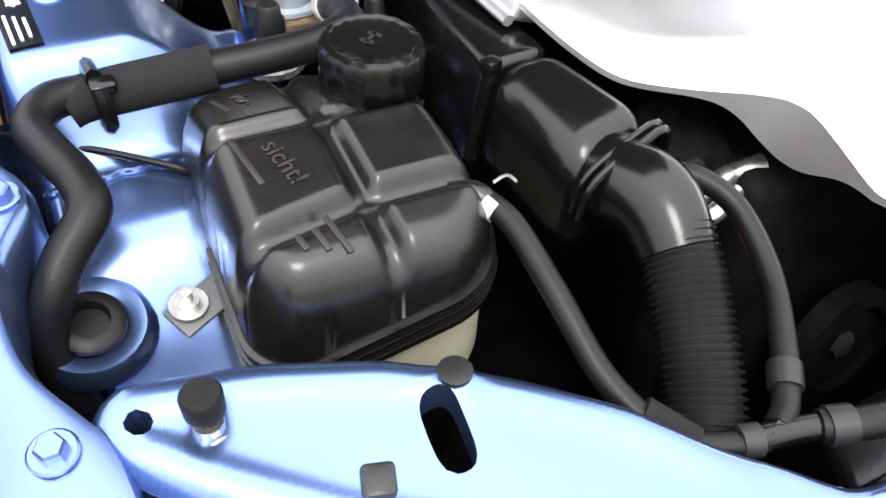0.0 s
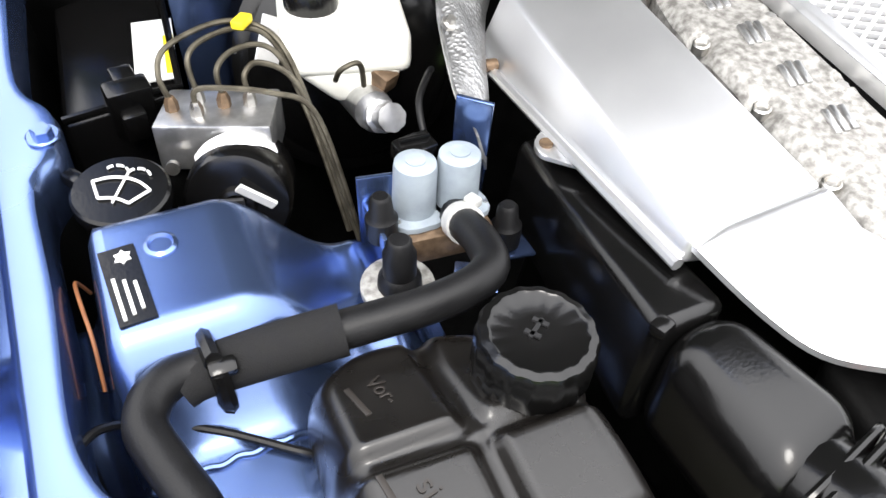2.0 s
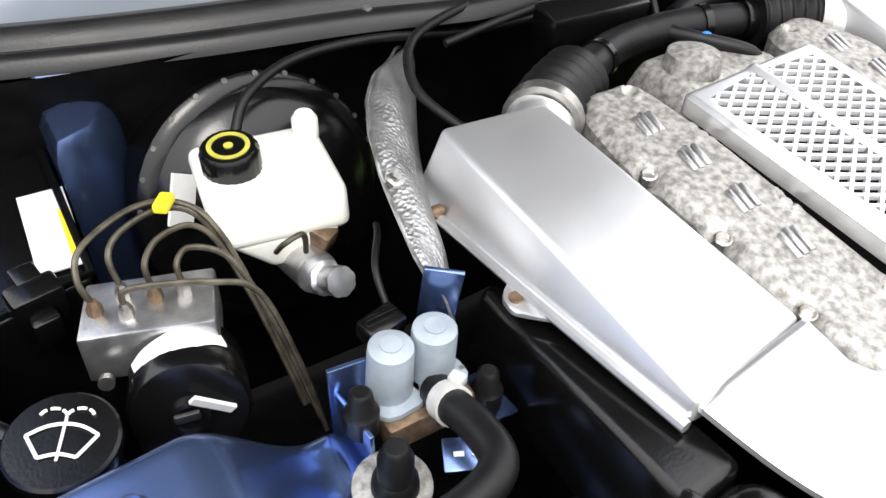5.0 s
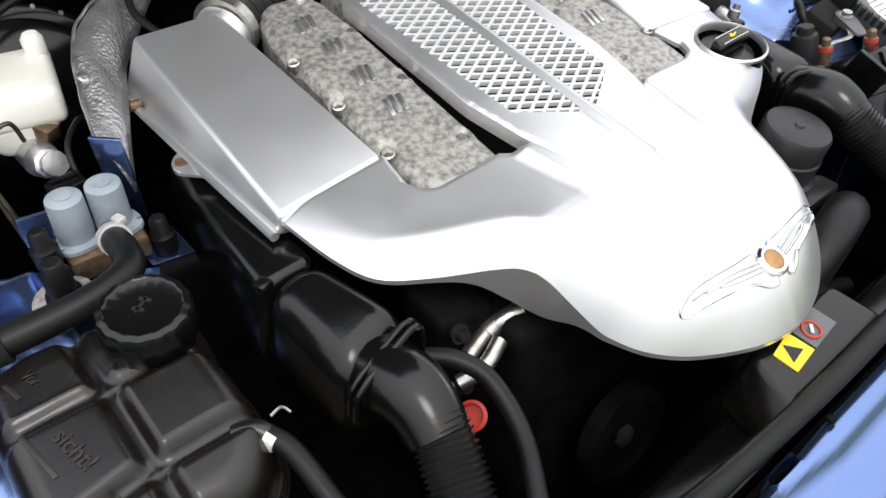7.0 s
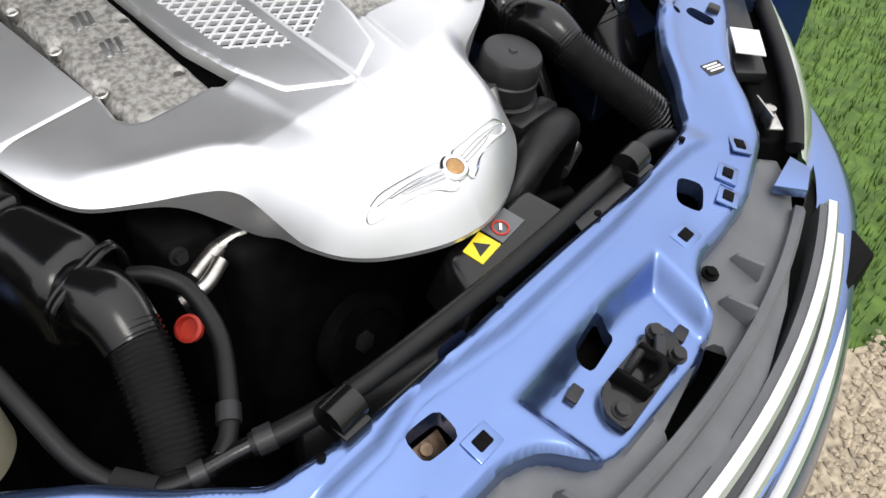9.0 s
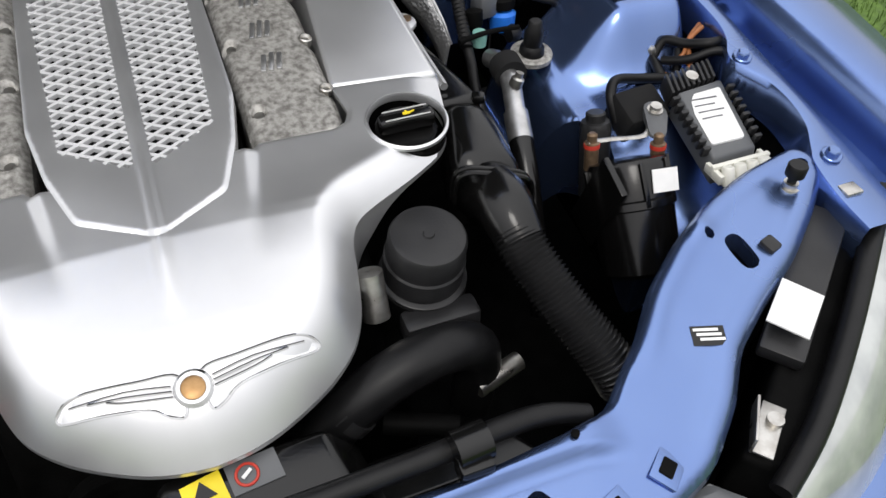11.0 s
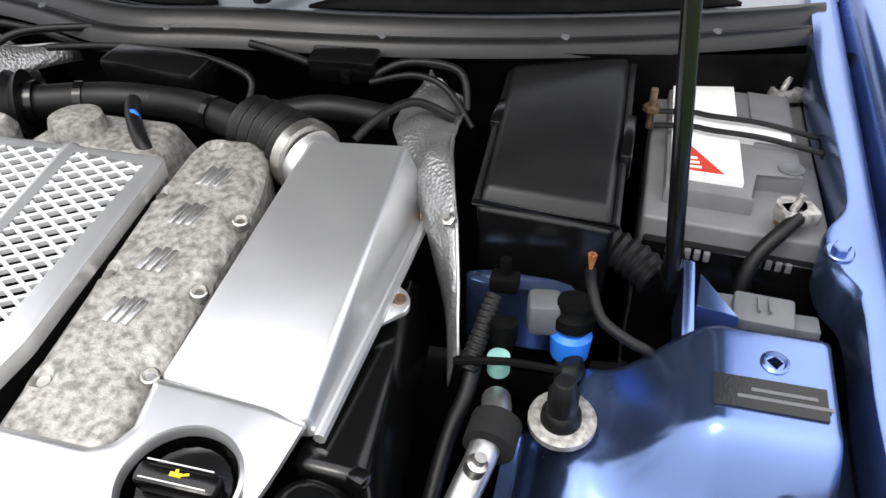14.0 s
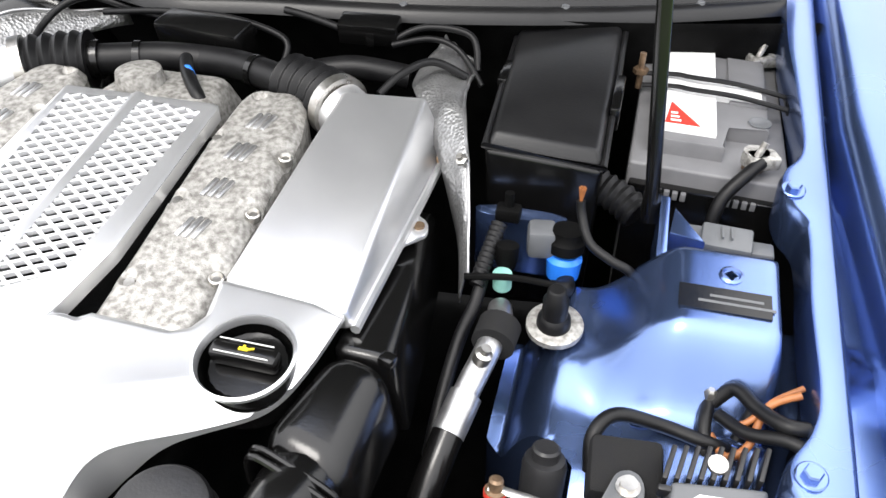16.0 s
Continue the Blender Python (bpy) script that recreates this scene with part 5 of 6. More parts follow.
plate = thing("maker_plate", "grey metal plate with unreadable lines", "label")
part("plate", block((0.638, 0.402, 0.0335), (0.080, 0.028, 0.0015), 0, (7.4, 0, 0)), BLACK, plate)
for k in range(2):
    part("unreadable_line", block((0.648, 0.405 - 0.007 * k, 0.0345 - 0.001 * k), (0.046 + 0.02 * k, 0.003, 0.001), 0, (7.4, 0, 0)), GREY, plate)

# control module on its finned body
mod = thing("control_module", "grey finned control module with white label", "module")
part("body", hexa([(0.604, 0.140, -0.085), (0.668, 0.142, -0.085), (0.684, 0.262, -0.055), (0.602, 0.240, -0.050)], [(0.604, 0.146, -0.048), (0.666, 0.148, -0.048), (0.680, 0.250, -0.020), (0.606, 0.236, -0.014)], 0.004), GREY, mod)
for k in range(9):
    part("fin", block((0.604 + 0.0092 * k, 0.253 + 0.0024 * k, -0.022 - 0.0006 * k), (0.004, 0.030, 0.026), 0.001, (14, 0, -12)), MIDGREY, mod)
for k in range(8):
    for s, x0 in ((-1, 0.602), (1, 0.676)):
        part("fin", block((x0 + s * 0.002 + (0.0012 * k if s > 0 else 0.0002 * k) - (0.006 if s > 0 else 0), 0.158 + 0.0105 * k, -0.045 + 0.0031 * k), (0.010, 0.005, 0.014), 0.001, (14, 0, 0)), MIDGREY, mod)


def mod_z(x, y):
    u, v = (x - 0.604) / 0.07, (y - 0.146) / 0.10
    return -0.048 + v * (0.034 - 0.006 * u)


part("label", slab(fillet([(0.611, 0.162), (0.658, 0.162), (0.668, 0.236), (0.613, 0.230)], 0.004), lambda x, y: mod_z(x, y) - 0.001, lambda x, y: mod_z(x, y) + 0.0018, 0), WHITE, mod)
for k in range(4):
    y = 0.222 - 0.009 * k
    part("unreadable_line", slab([(0.618, y), (0.655 - 0.008 * (k % 2), y), (0.655 - 0.008 * (k % 2), y + 0.0016), (0.618, y + 0.0016)], lambda x, y: mod_z(x, y) + 0.001, lambda x, y: mod_z(x, y) + 0.0026, 0), GREY, mod)
part("socket_frame", join(block((0.636, 0.136, -0.056), (0.080, 0.006, 0.012), 0.001), block((0.600, 0.134, -0.060), (0.006, 0.030, 0.012), 0.001), block((0.672, 0.134, -0.060), (0.006, 0.030, 0.012), 0.001)), CREAM, mod)
for k in range(4):
    part("socket", lathe([(0.0075, 0), (0.0075, 0.02), (0.006, 0.022)], (0.611 + 0.0165 * k, 0.118, -0.068), (0, 0.5, 1), 16), CREAM, mod)
for k in range(3):
    part("wire", tube([(0.625 + 0.010 * k, 0.115, -0.066), (0.626 + 0.012 * k, 0.105, -0.09), (0.63 + 0.01 * k, 0.10, -0.13)], 0.002, 6, 3), ORANGE if k != 1 else RUBBER, mod)
part("mounting_screw", lathe([(0.008, 0), (0.008, 0.004), (0.003, 0.004)], (0.640, 0.258, -0.014), (0, -0.2, 1), 14), STEEL, mod)

loom = thing("wiring_loom", "black taped wiring loom with orange wires", "wiring")
for k, (p, r, m) in enumerate(((((0.545, 0.262, -0.060), (0.543, 0.280, -0.034), (0.560, 0.300, -0.026), (0.600, 0.306, -0.036), (0.640, 0.300, -0.040), (0.660, 0.310, -0.050), (0.672, 0.330, -0.02)), 0.0065, RUBBER),
                              (((0.640, 0.338, -0.030), (0.655, 0.342, -0.012), (0.672, 0.320, -0.008), (0.690, 0.300, 0.000), (0.708, 0.300, 0.0)), 0.0065, RUBBER),
                              (((0.637, 0.338, -0.030), (0.634, 0.318, -0.034), (0.636, 0.298, -0.046), (0.640, 0.280, -0.07)), 0.0060, RUBBER),
                              (((0.640, 0.310, -0.040), (0.652, 0.290, -0.040), (0.668, 0.296, -0.028), (0.680, 0.325, -0.010), (0.705, 0.335, 0.002)), 0.0035, ORANGE),
                              (((0.650, 0.315, -0.030), (0.665, 0.312, -0.018), (0.685, 0.33, -0.006), (0.708, 0.345, 0.0)), 0.0028, ORANGE),
                              (((0.645, 0.325, -0.030), (0.665, 0.302, -0.020), (0.690, 0.292, -0.008), (0.705, 0.285, -0.006)), 0.006, RUBBER))):
    part("loom_branch" if m is RUBBER else "orange_wire", tube(p, r, 10, 6), m, loom)
part("loom_bolt", lathe([(0.006, 0), (0.006, 0.006), (0.003, 0.01)], (0.637, 0.340, -0.026), seg=6), STEEL, loom)

pump = thing("air_pump", "black electric air pump with white label", "pump")
dr = part("drum", lathe([(0.040, -0.105), (0.046, -0.100), (0.047, -0.028), (0.050, -0.026), (0.050, -0.018), (0.047, -0.016), (0.047, 0.022), (0.044, 0.028), (0.030, 0.030)], (0.508, 0.164, -0.072), (0.05, 0.62, 0.78), 40), BLACK, pump)
for a in range(8):
    t = a * math.pi / 4 + 0.2
    part("drum_rib", block((0.508 + 0.048 * math.cos(t), 0.164 - 0.048 * math.sin(t) * 0.78, -0.072 + 0.048 * math.sin(t) * 0.62), (0.006, 0.006, 0.05), 0.001, (-38, 0, 0)), BLACK, pump)
part("label", block((0.525, 0.1275, -0.0420), (0.034, 0.026, 0.0016), 0, (51.5, 8, 0)), WHITE, dr)
part("mounting_arm", block((0.458, 0.150, -0.075), (0.008, 0.05, 0.12), 0.002, (20, 0, 0)), BLACK, pump)
part("inlet_cap", lathe([(0.019, -0.10), (0.019, -0.006), (0.017, 0.0), (0.012, 0.001), (0.012, 0.010), (0.010, 0.012)], (0.507, 0.252, -0.042), (0, 0.25, 1), 24), MIDGREY, pump)
for x, y in ((0.474, 0.206), (0.545, 0.178)):
    b = part("rubber_mount", lathe([(0.0085, -0.04), (0.0085, -0.012), (0.009, -0.012), (0.009, -0.006), (0.006, -0.005), (0.006, 0.004), (0.004, 0.006)], (x, y, -0.026), (0, 0.2, 1), 16), BRASS, pump)
    part("red_washer", lathe([(0.0095, -0.012), (0.0095, -0.007)], (x, y, -0.026), (0, 0.2, 1), 16), RED, b)
part("mount_strap", tube([(0.468, 0.205, -0.030), (0.500, 0.205, -0.034), (0.545, 0.204, -0.040), (0.562, 0.220, -0.036)], 0.004, 8, 4, flat=0.4), STEEL, pump)
part("bracket", slab(fillet([(0.548, 0.196), (0.566, 0.190), (0.590, 0.226), (0.584, 0.246), (0.566, 0.246)], 0.008), -0.040, lambda x, y: -0.036 + 0.2 * (y - 0.2), 0.001), GREY, pump)
part("bracket_bolt", lathe([(0.010, 0), (0.010, 0.003), (0.007, 0.003), (0.007, 0.009)], (0.575, 0.232, -0.031), (0, -0.1, 1), 12), STEEL, pump)
part("foam_pad", block((0.572, 0.262, -0.055), (0.06, 0.05, 0.05), 0.006, (20, 0, 5)), FOAM, pump)

# oil filter housing and front hoses
filt = thing("oil_filter_housing", "black round oil filter housing", "oil filter")
part("cap", lathe([(0.042, -0.055), (0.042, -0.03), (0.0400, -0.028), (0.0395, -0.002), (0.037, 0.002), (0.032, 0.0035), (0.006, 0.003), (0.005, 0.005), (0.002, 0.005)], (0.237, 0.110, -0.014), (0.06, -0.16, 1), 44), MIDGREY, filt)
part("seal_ring", lathe([(0.046, -0.062), (0.046, -0.058), (0.0445, -0.057)], (0.237, 0.108, -0.014), (0.06, -0.16, 1), 40), MIDGREY, filt)
part("housing", lathe([(0.050, -0.16), (0.047, -0.062), (0.03, -0.060)], (0.237, 0.108, -0.014), (0.06, -0.16, 1), 32), DARK, filt)
part("housing_foot", block((0.235, 0.070, -0.095), (0.08, 0.03, 0.03), 0.006), MIDGREY, filt)
part("hose_collar", tube([(0.172, 0.080, -0.075), (0.172, 0.100, -0.030)], 0.014, 16, 1), STEEL, filt)
small_hose("radiator_hose", "wide black radiator hose arching to the engine", [(0.06, 0.010, -0.20), (0.10, 0.006, -0.125), (0.15, 0.010, -0.085), (0.20, 0.018, -0.074), (0.245, 0.030, -0.092), (0.268, 0.045, -0.14), (0.27, 0.06, -0.24)], 0.0245,
           [((0.115, 0.007, -0.112), (0.126, 0.0075, -0.103), MIDGREY, 1.07)])
one("chrome_pipe", tube([(0.262, 0.030, -0.175), (0.318, 0.046, -0.172)], 0.011, 16, 1), STEEL, "short bright metal coolant pipe", "pipe")
one("chrome_pipe", tube([(0.155, 0.020, -0.165), (0.225, -0.010, -0.168)], 0.012, 16, 1), DARK, "short dark metal pipe under the hose", "pipe")
one("chrome_pipe", join(tube([(-0.228, 0.148, -0.086), (-0.192, 0.156, -0.078), (-0.158, 0.150, -0.070)], 0.0088, 14, 4), tube([(-0.252, 0.134, -0.092), (-0.226, 0.128, -0.084), (-0.198, 0.137, -0.076)], 0.0080, 14, 4), tube([(-0.200, 0.1545, -0.080), (-0.188, 0.156, -0.077)], 0.0106, 14, 1)), STEEL, "pair of bright metal heater pipe ends", "pipe")
one("red_cap", lathe([(0.013, 0), (0.014, 0.008), (0.011, 0.010), (0.010, 0.002)], (-0.266, 0.098, -0.092), (-0.6, -0.3, 1), 24), RED, "red plastic ring beside the corrugated hose", "cap")
# pulley and case get near black so that they sink into the bay's shade
pulley = one("belt_pulley", lathe([(0.06, 0), (0.06, 0.02), (0.045, 0.021), (0.045, 0.012), (0.012, 0.012)], (-0.10, 0.055, -0.22), (0, -1, 0.2), 32), DARK, "belt pulley low on the engine, coloured dark as in shade", "pulley")
case = one("timing_case", hexa([(-0.25, 0.13, -0.35), (-0.17, 0.12, -0.35), (-0.17, 0.20, -0.30), (-0.25, 0.20, -0.30)], [(-0.245, 0.165, -0.055), (-0.180, 0.160, -0.055), (-0.175, 0.225, -0.03), (-0.25, 0.225, -0.03)], 0.012), DARK, "cast engine bracket under the cover, coloured dark as in shade", "bracket")

part("hub", lathe([(0.014, 0.008), (0.014, 0.016), (0.008, 0.018)], (-0.10, 0.055, -0.22), (0, -1, 0.2), 6), MIDGREY, pulley)
for x, y, z in ((-0.232, 0.158, -0.058), (-0.196, 0.152, -0.090), (-0.236, 0.148, -0.120)):
    part("case_bolt", lathe([(0.010, 0), (0.010, 0.004), (0.007, 0.004), (0.006, 0.012)], (x, y, z), (0, -0.9, 0.3), 12), MIDGREY, case)

# fan shroud with stickers
shroud = thing("fan_shroud", "black plastic radiator fan shroud with stickers", "fan shroud")
part("shroud", hexa([(-0.30, -0.09, -0.45), (0.28, -0.09, -0.45), (0.26, -0.02, -0.45), (-0.28, -0.02, -0.45)], [(-0.30, -0.095, -0.115), (0.28, -0.095, -0.115), (0.25, -0.035, -0.125), (-0.26, -0.035, -0.125)], 0.01), BLACK, shroud)
part("shroud_crest", hexa([(-0.09, -0.095, -0.12), (0.13, -0.095, -0.12), (0.12, -0.02, -0.12), (-0.07, -0.02, -0.12)], [(-0.06, -0.085, -0.072), (0.10, -0.085, -0.072), (0.09, -0.028, -0.062), (-0.045, -0.028, -0.062)], 0.008), BLACK, shroud)
wt = part("warning_sticker", slab([(-0.029, -0.066), (0.005, -0.062), (0.000, -0.036), (-0.032, -0.042)], lambda x, y: -0.064 + 0.175 * (y + 0.04), lambda x, y: -0.0625 + 0.175 * (y + 0.04), 0), YELLOW, shroud, "yellow warning sticker with black triangle")
part("triangle", slab([(-0.024, -0.0585), (-0.004, -0.0555), (-0.016, -0.0415)], lambda x, y: -0.063 + 0.175 * (y + 0.04), lambda x, y: -0.0618 + 0.175 * (y + 0.04), 0), BLACK, wt)
wt2 = part("prohibition_sticker", slab([(0.008, -0.062), (0.050, -0.058), (0.046, -0.032), (0.004, -0.036)], lambda x, y: -0.064 + 0.175 * (y + 0.04), lambda x, y: -0.0625 + 0.175 * (y + 0.04), 0), GREY, shroud)
part("red_ring", tube([(0.021 + 0.009 * math.cos(a), -0.048 + 0.009 * math.sin(a), -0.0615 + 0.175 * (-0.008 + 0.009 * math.sin(a))) for a in np.linspace(0, 2 * math.pi, 17)], 0.0013, 6, 1), RED, wt2)
part("white_bar", block((0.021, -0.048, -0.0615), (0.010, 0.003, 0.001), 0, (10, 0, 40)), WHITE, wt2)

# air conditioning pipes and vacuum valve
ac = thing("aircon_pipe", "bright alloy air conditioning pipe with black hose", "pipe")
part("alloy_pipe", tube([(0.436, 0.408, -0.030), (0.440, 0.380, -0.022), (0.436, 0.345, -0.028), (0.427, 0.310, -0.042), (0.420, 0.275, -0.058)], 0.0125, 16, 5), ALLOY, ac)
part("crimp", tube([(0.426, 0.305, -0.046), (0.418, 0.270, -0.062)], 0.0155, 16, 1), ALLOY, ac)
part("hose", tube([(0.419, 0.274, -0.060), (0.412, 0.24, -0.082), (0.402, 0.19, -0.13), (0.395, 0.13, -0.22)], 0.015, 14, 5), BLACK, ac)
part("foam_band", tube([(0.442, 0.378, -0.022), (0.440, 0.352, -0.024)], 0.021, 18, 1), FOAM, ac)
part("service_valve", lathe([(0.0085, 0), (0.0085, 0.01), (0.005, 0.012), (0.005, 0.018)], (0.434, 0.328, -0.022), (0.3, 0, 1), 14), STEEL, ac)
part("green_cap", lathe([(0.010, 0), (0.010, 0.018), (0.007, 0.02)], (0.432, 0.436, -0.024), (0, -0.1, 1), 14), TEAL, ac, "pale green pipe fitting")
part("pipe_top", lathe([(0.009, 0), (0.012, 0.01), (0.012, 0.026), (0.006, 0.028)], (0.432, 0.452, -0.012), (0, 0.2, 1), 14), DARK, ac)
part("thin_pipe", tube([(0.412, 0.44, -0.01), (0.410, 0.41, -0.03), (0.402, 0.37, -0.05), (0.398, 0.30, -0.09), (0.40, 0.2, -0.16)], 0.007, 10, 5), RUBBER, ac)
part("ribbed_hose", bellows([(0.418, 0.48, 0.02), (0.413, 0.45, 0.002), (0.408, 0.42, -0.016)], 0.009, 0.006, 0.85, 12), RUBBER, ac)
one("cross_rod", tube([(0.396, 0.418, -0.004), (0.440, 0.428, -0.004), (0.486, 0.430, -0.006)], 0.0035, 8, 3), DARK, "thin dark metal rod across the pipes", "rod")
vv = thing("vacuum_valve", "grey and black vacuum valve with blue clip", "valve")
part("body", lathe([(0.019, 0), (0.020, 0.012), (0.017, 0.016), (0.017, 0.024), (0.010, 0.026)], (0.488, 0.490, -0.006), (0, 0.1, 1), 24), DARK, vv)
part("side_body", block((0.462, 0.490, 0.002), (0.030, 0.03, 0.034), 0.006, (0, 0, 10)), GREY, vv)
part("blue_clip", lathe([(0.017, -0.03), (0.019, -0.008), (0.014, -0.004)], (0.488, 0.486, -0.006), (0, 0.1, 1), 20), BLUECLIP, vv, "bright blue plastic clip")
part("outlet", tube([(0.488, 0.482, -0.034), (0.494, 0.464, -0.032), (0.492, 0.450, -0.028), (0.480, 0.446, -0.026)], 0.010, 12, 4), RUBBER, vv)
part("bracket", slab(ring(0.435, 0.515, 0.050, 0.010, 0, 18, 3), -0.06, 0.012, 0.001), BLUE, vv)
part("stud_clip", join(block((0.424, 0.500, 0.022), (0.026, 0.018, 0.016), 0.003), lathe([(0.005, 0), (0.005, 0.018)], (0.424, 0.502, 0.028), seg=10)), DARK, vv)
wire = thing("cut_wire", "black cable with a bare copper end", "cable")
part("cable", tube([(0.497, 0.497, 0.052), (0.500, 0.492, 0.038), (0.512, 0.475, 0.018), (0.535, 0.465, 0.008), (0.555, 0.462, 0.0), (0.56, 0.465, -0.02)], 0.005, 10, 5), RUBBER, wire)
part("copper_end", join(*[tube([(0.497, 0.497, 0.050), (0.497 + 0.003 * math.cos(k), 0.497 + 0.003 * math.sin(k), 0.068)], 0.0012, 5, 1) for k in range(6)]), ORANGE, wire)

one("sensor_wire", tube([(-0.700, 0.470, -0.020), (-0.704, 0.455, 0.006), (-0.702, 0.430, 0.010), (-0.700, 0.405, -0.004), (-0.702, 0.385, -0.030)], 0.0014, 8, 5), ORANGE, "thin orange wire beside the blue tower", "wire")
one("shield_cable", tube([(-0.425, 0.500, 0.010), (-0.420, 0.530, 0.035), (-0.398, 0.562, 0.040), (-0.385, 0.585, 0.030)], 0.003, 10, 5), RUBBER, "black cable along the heat shield", "cable")
tabp = thing("warning_tab", "small blue tab with white marks below the hose", "label")
part("tab", block((-0.425, 0.402, -0.050), (0.036, 0.026, 0.003), 0.001, (15, 0, -30)), BLUE, tabp)
for k in range(2):
    part("white_mark", block((-0.431 + 0.012 * k, 0.404 - 0.006 * k, -0.0475 - 0.001 * k), (0.008, 0.004, 0.001), 0, (15, 0, -30 + 50 * k)), WHITE, tabp)

# heat shields, either side
for s in (-1, 1):
    L = curve_round([(0.277, 0.785, 0.070), (0.262, 0.700, 0.062), (0.285, 0.640, 0.058), (0.325, 0.570, 0.040), (0.370, 0.490, -0.010), (0.385, 0.44, -0.06)], 5, False)
    R = curve_round([(0.287, 0.788, 0.070), (0.327, 0.761, 0.056), (0.338, 0.670, 0.070), (0.353, 0.593, 0.082), (0.378, 0.510, 0.045), (0.395, 0.44, -0.02)], 5, False)
    if s < 0:
        L = curve_round([(0.200, 0.795, 0.045), (0.290, 0.660, 0.050), (0.325, 0.600, 0.045), (0.360, 0.520, 0.030), (0.385, 0.470, 0.0)], 5, False)
        R = curve_round([(0.216, 0.800, 0.060), (0.315, 0.700, 0.088), (0.360, 0.630, 0.085), (0.385, 0.560, 0.065), (0.402, 0.485, 0.045)], 5, False)
    bm = bmesh.new()
    rows = []
    for i, (a, b) in enumerate(zip(L, R)):
        row = []
        for t in np.linspace(0, 1, 7):
            p = a * (1 - t) + b * t
            wav = 0.003 * math.sin(i * 0.9 + 5 * t) + 0.012 * math.sin(math.pi * t)
            row.append(bm.verts.new((s * p[0], p[1], p[2] + wav)))
        rows.append(row)
    for a, b in zip(rows, rows[1:]):
        for k in range(6):
            bm.faces.new((a[k], a[k + 1], b[k + 1], b[k]))
    sh = one("heat_shield", bm, SHIELD, "dimpled aluminium heat shield with a ragged edge", "heat shield", "heat shields", angle=180)
    part("ragged_edge", tube([(s * b[0], b[1] + 0.001 * math.sin(2.1 * i), b[2] + 0.0025 + 0.002 * math.sin(1.7 * i)) for i, b in enumerate(R)], 0.0018, 6, 2), ALLOY, sh)
    q = R[-7]
    part("shield_nut", lathe([(0.007, 0), (0.007, 0.004), (0.004, 0.005), (0.004, 0.010)], (s * (q[0] - 0.006), q[1], q[2] + 0.006), (-s * 0.3, -0.5, 1), 6), STEEL, sh)
    sm = sh.modifiers.new("thick", "SOLIDIFY")
    sm.thickness = 0.002

# clutter along the scuttle
one("wiring_cover", join(block((0.185, 0.760, 0.092), (0.080, 0.035, 0.030), 0.004, (10, 0, 4)), block((0.19, 0.745, 0.085), (0.012, 0.006, 0.02), 0.002)), BLACK, "black wiring cover box on the bulkhead", "box")
for p, r in ((((0.06, 0.775, 0.10), (0.10, 0.765, 0.098), (0.15, 0.752, 0.092)), 0.005), (((0.22, 0.75, 0.085), (0.26, 0.765, 0.10), (0.32, 0.765, 0.095), (0.335, 0.74, 0.06)), 0.0045),
             (((0.22, 0.745, 0.08), (0.27, 0.75, 0.092), (0.31, 0.74, 0.085), (0.345, 0.72, 0.05)), 0.004), (((0.24, 0.63, 0.07), (0.26, 0.66, 0.085), (0.29, 0.69, 0.09), (0.33, 0.70, 0.07)), 0.005),
             (((0.12, 0.70, 0.05), (0.18, 0.71, 0.06), (0.25, 0.72, 0.05)), 0.016), (((-0.20, 0.74, 0.085), (-0.10, 0.735, 0.098), (0.0, 0.735, 0.098), (0.08, 0.72, 0.085), (0.085, 0.70, 0.06)), 0.0045),
             (((-0.25, 0.62, 0.05), (-0.27, 0.69, 0.075), (-0.24, 0.74, 0.10), (-0.15, 0.77, 0.105)), 0.005)):
    one("bulkhead_cable", tube(p, r, 10, 6), RUBBER, "black cable clipped along the bulkhead", "cable", "bulkhead cables")
one("wiper_arm", join(tube([(0.045, 0.85, 0.128), (0.10, 0.90, 0.150), (0.30, 1.05, 0.235)], 0.008, 8, 4, flat=0.6), lathe([(0.012, 0), (0.012, 0.01)], (0.045, 0.85, 0.125), seg=14)), BLACK, "black wiper arm with rusty pivot", "wiper")
for x in (-0.25, -0.05, 0.216, 0.427, 0.6):
    yy = 0.800 + 0.16 * (x / 0.7) ** 2 - 0.03 * math.exp(-((x + 0.12) / 0.1) ** 2)
    part("seal_stud", lathe([(0.006, 0), (0.005, 0.004)], (x, yy - 0.006, 0.108), seg=12), GREY, car)

# ---- nose of the car: latch, grille, bumper, headlamp ----
latch = thing("bonnet_latch", "black bonnet lock with two bolts", "lock")
LX, LY, LZ = 0.004, -0.246, -0.124
part("base_plate", slab(fillet([(LX - 0.062, LY - 0.020), (LX + 0.050, LY - 0.014), (LX + 0.066, LY + 0.006), (LX + 0.058, LY + 0.026), (LX - 0.048, LY + 0.022), (LX - 0.064, LY + 0.004)], 0.008), LZ - 0.006, lambda x, y: LZ + 0.004 + 0.24 * (y - LY), 0.0015), BLACK, latch)
for dx in (-0.026, 0.016):
    part("side_cheek", block((LX + dx, LY + 0.002, LZ + 0.012), (0.005, 0.040, 0.024), 0.002, (14, 0, 12)), DARK, latch)
part("latch_claw", tube([(LX - 0.022, LY - 0.010, LZ + 0.016), (LX - 0.004, LY - 0.016, LZ + 0.024), (LX + 0.012, LY - 0.006, LZ + 0.020), (LX + 0.014, LY + 0.012, LZ + 0.012)], 0.005, 10, 4), DARK, latch)
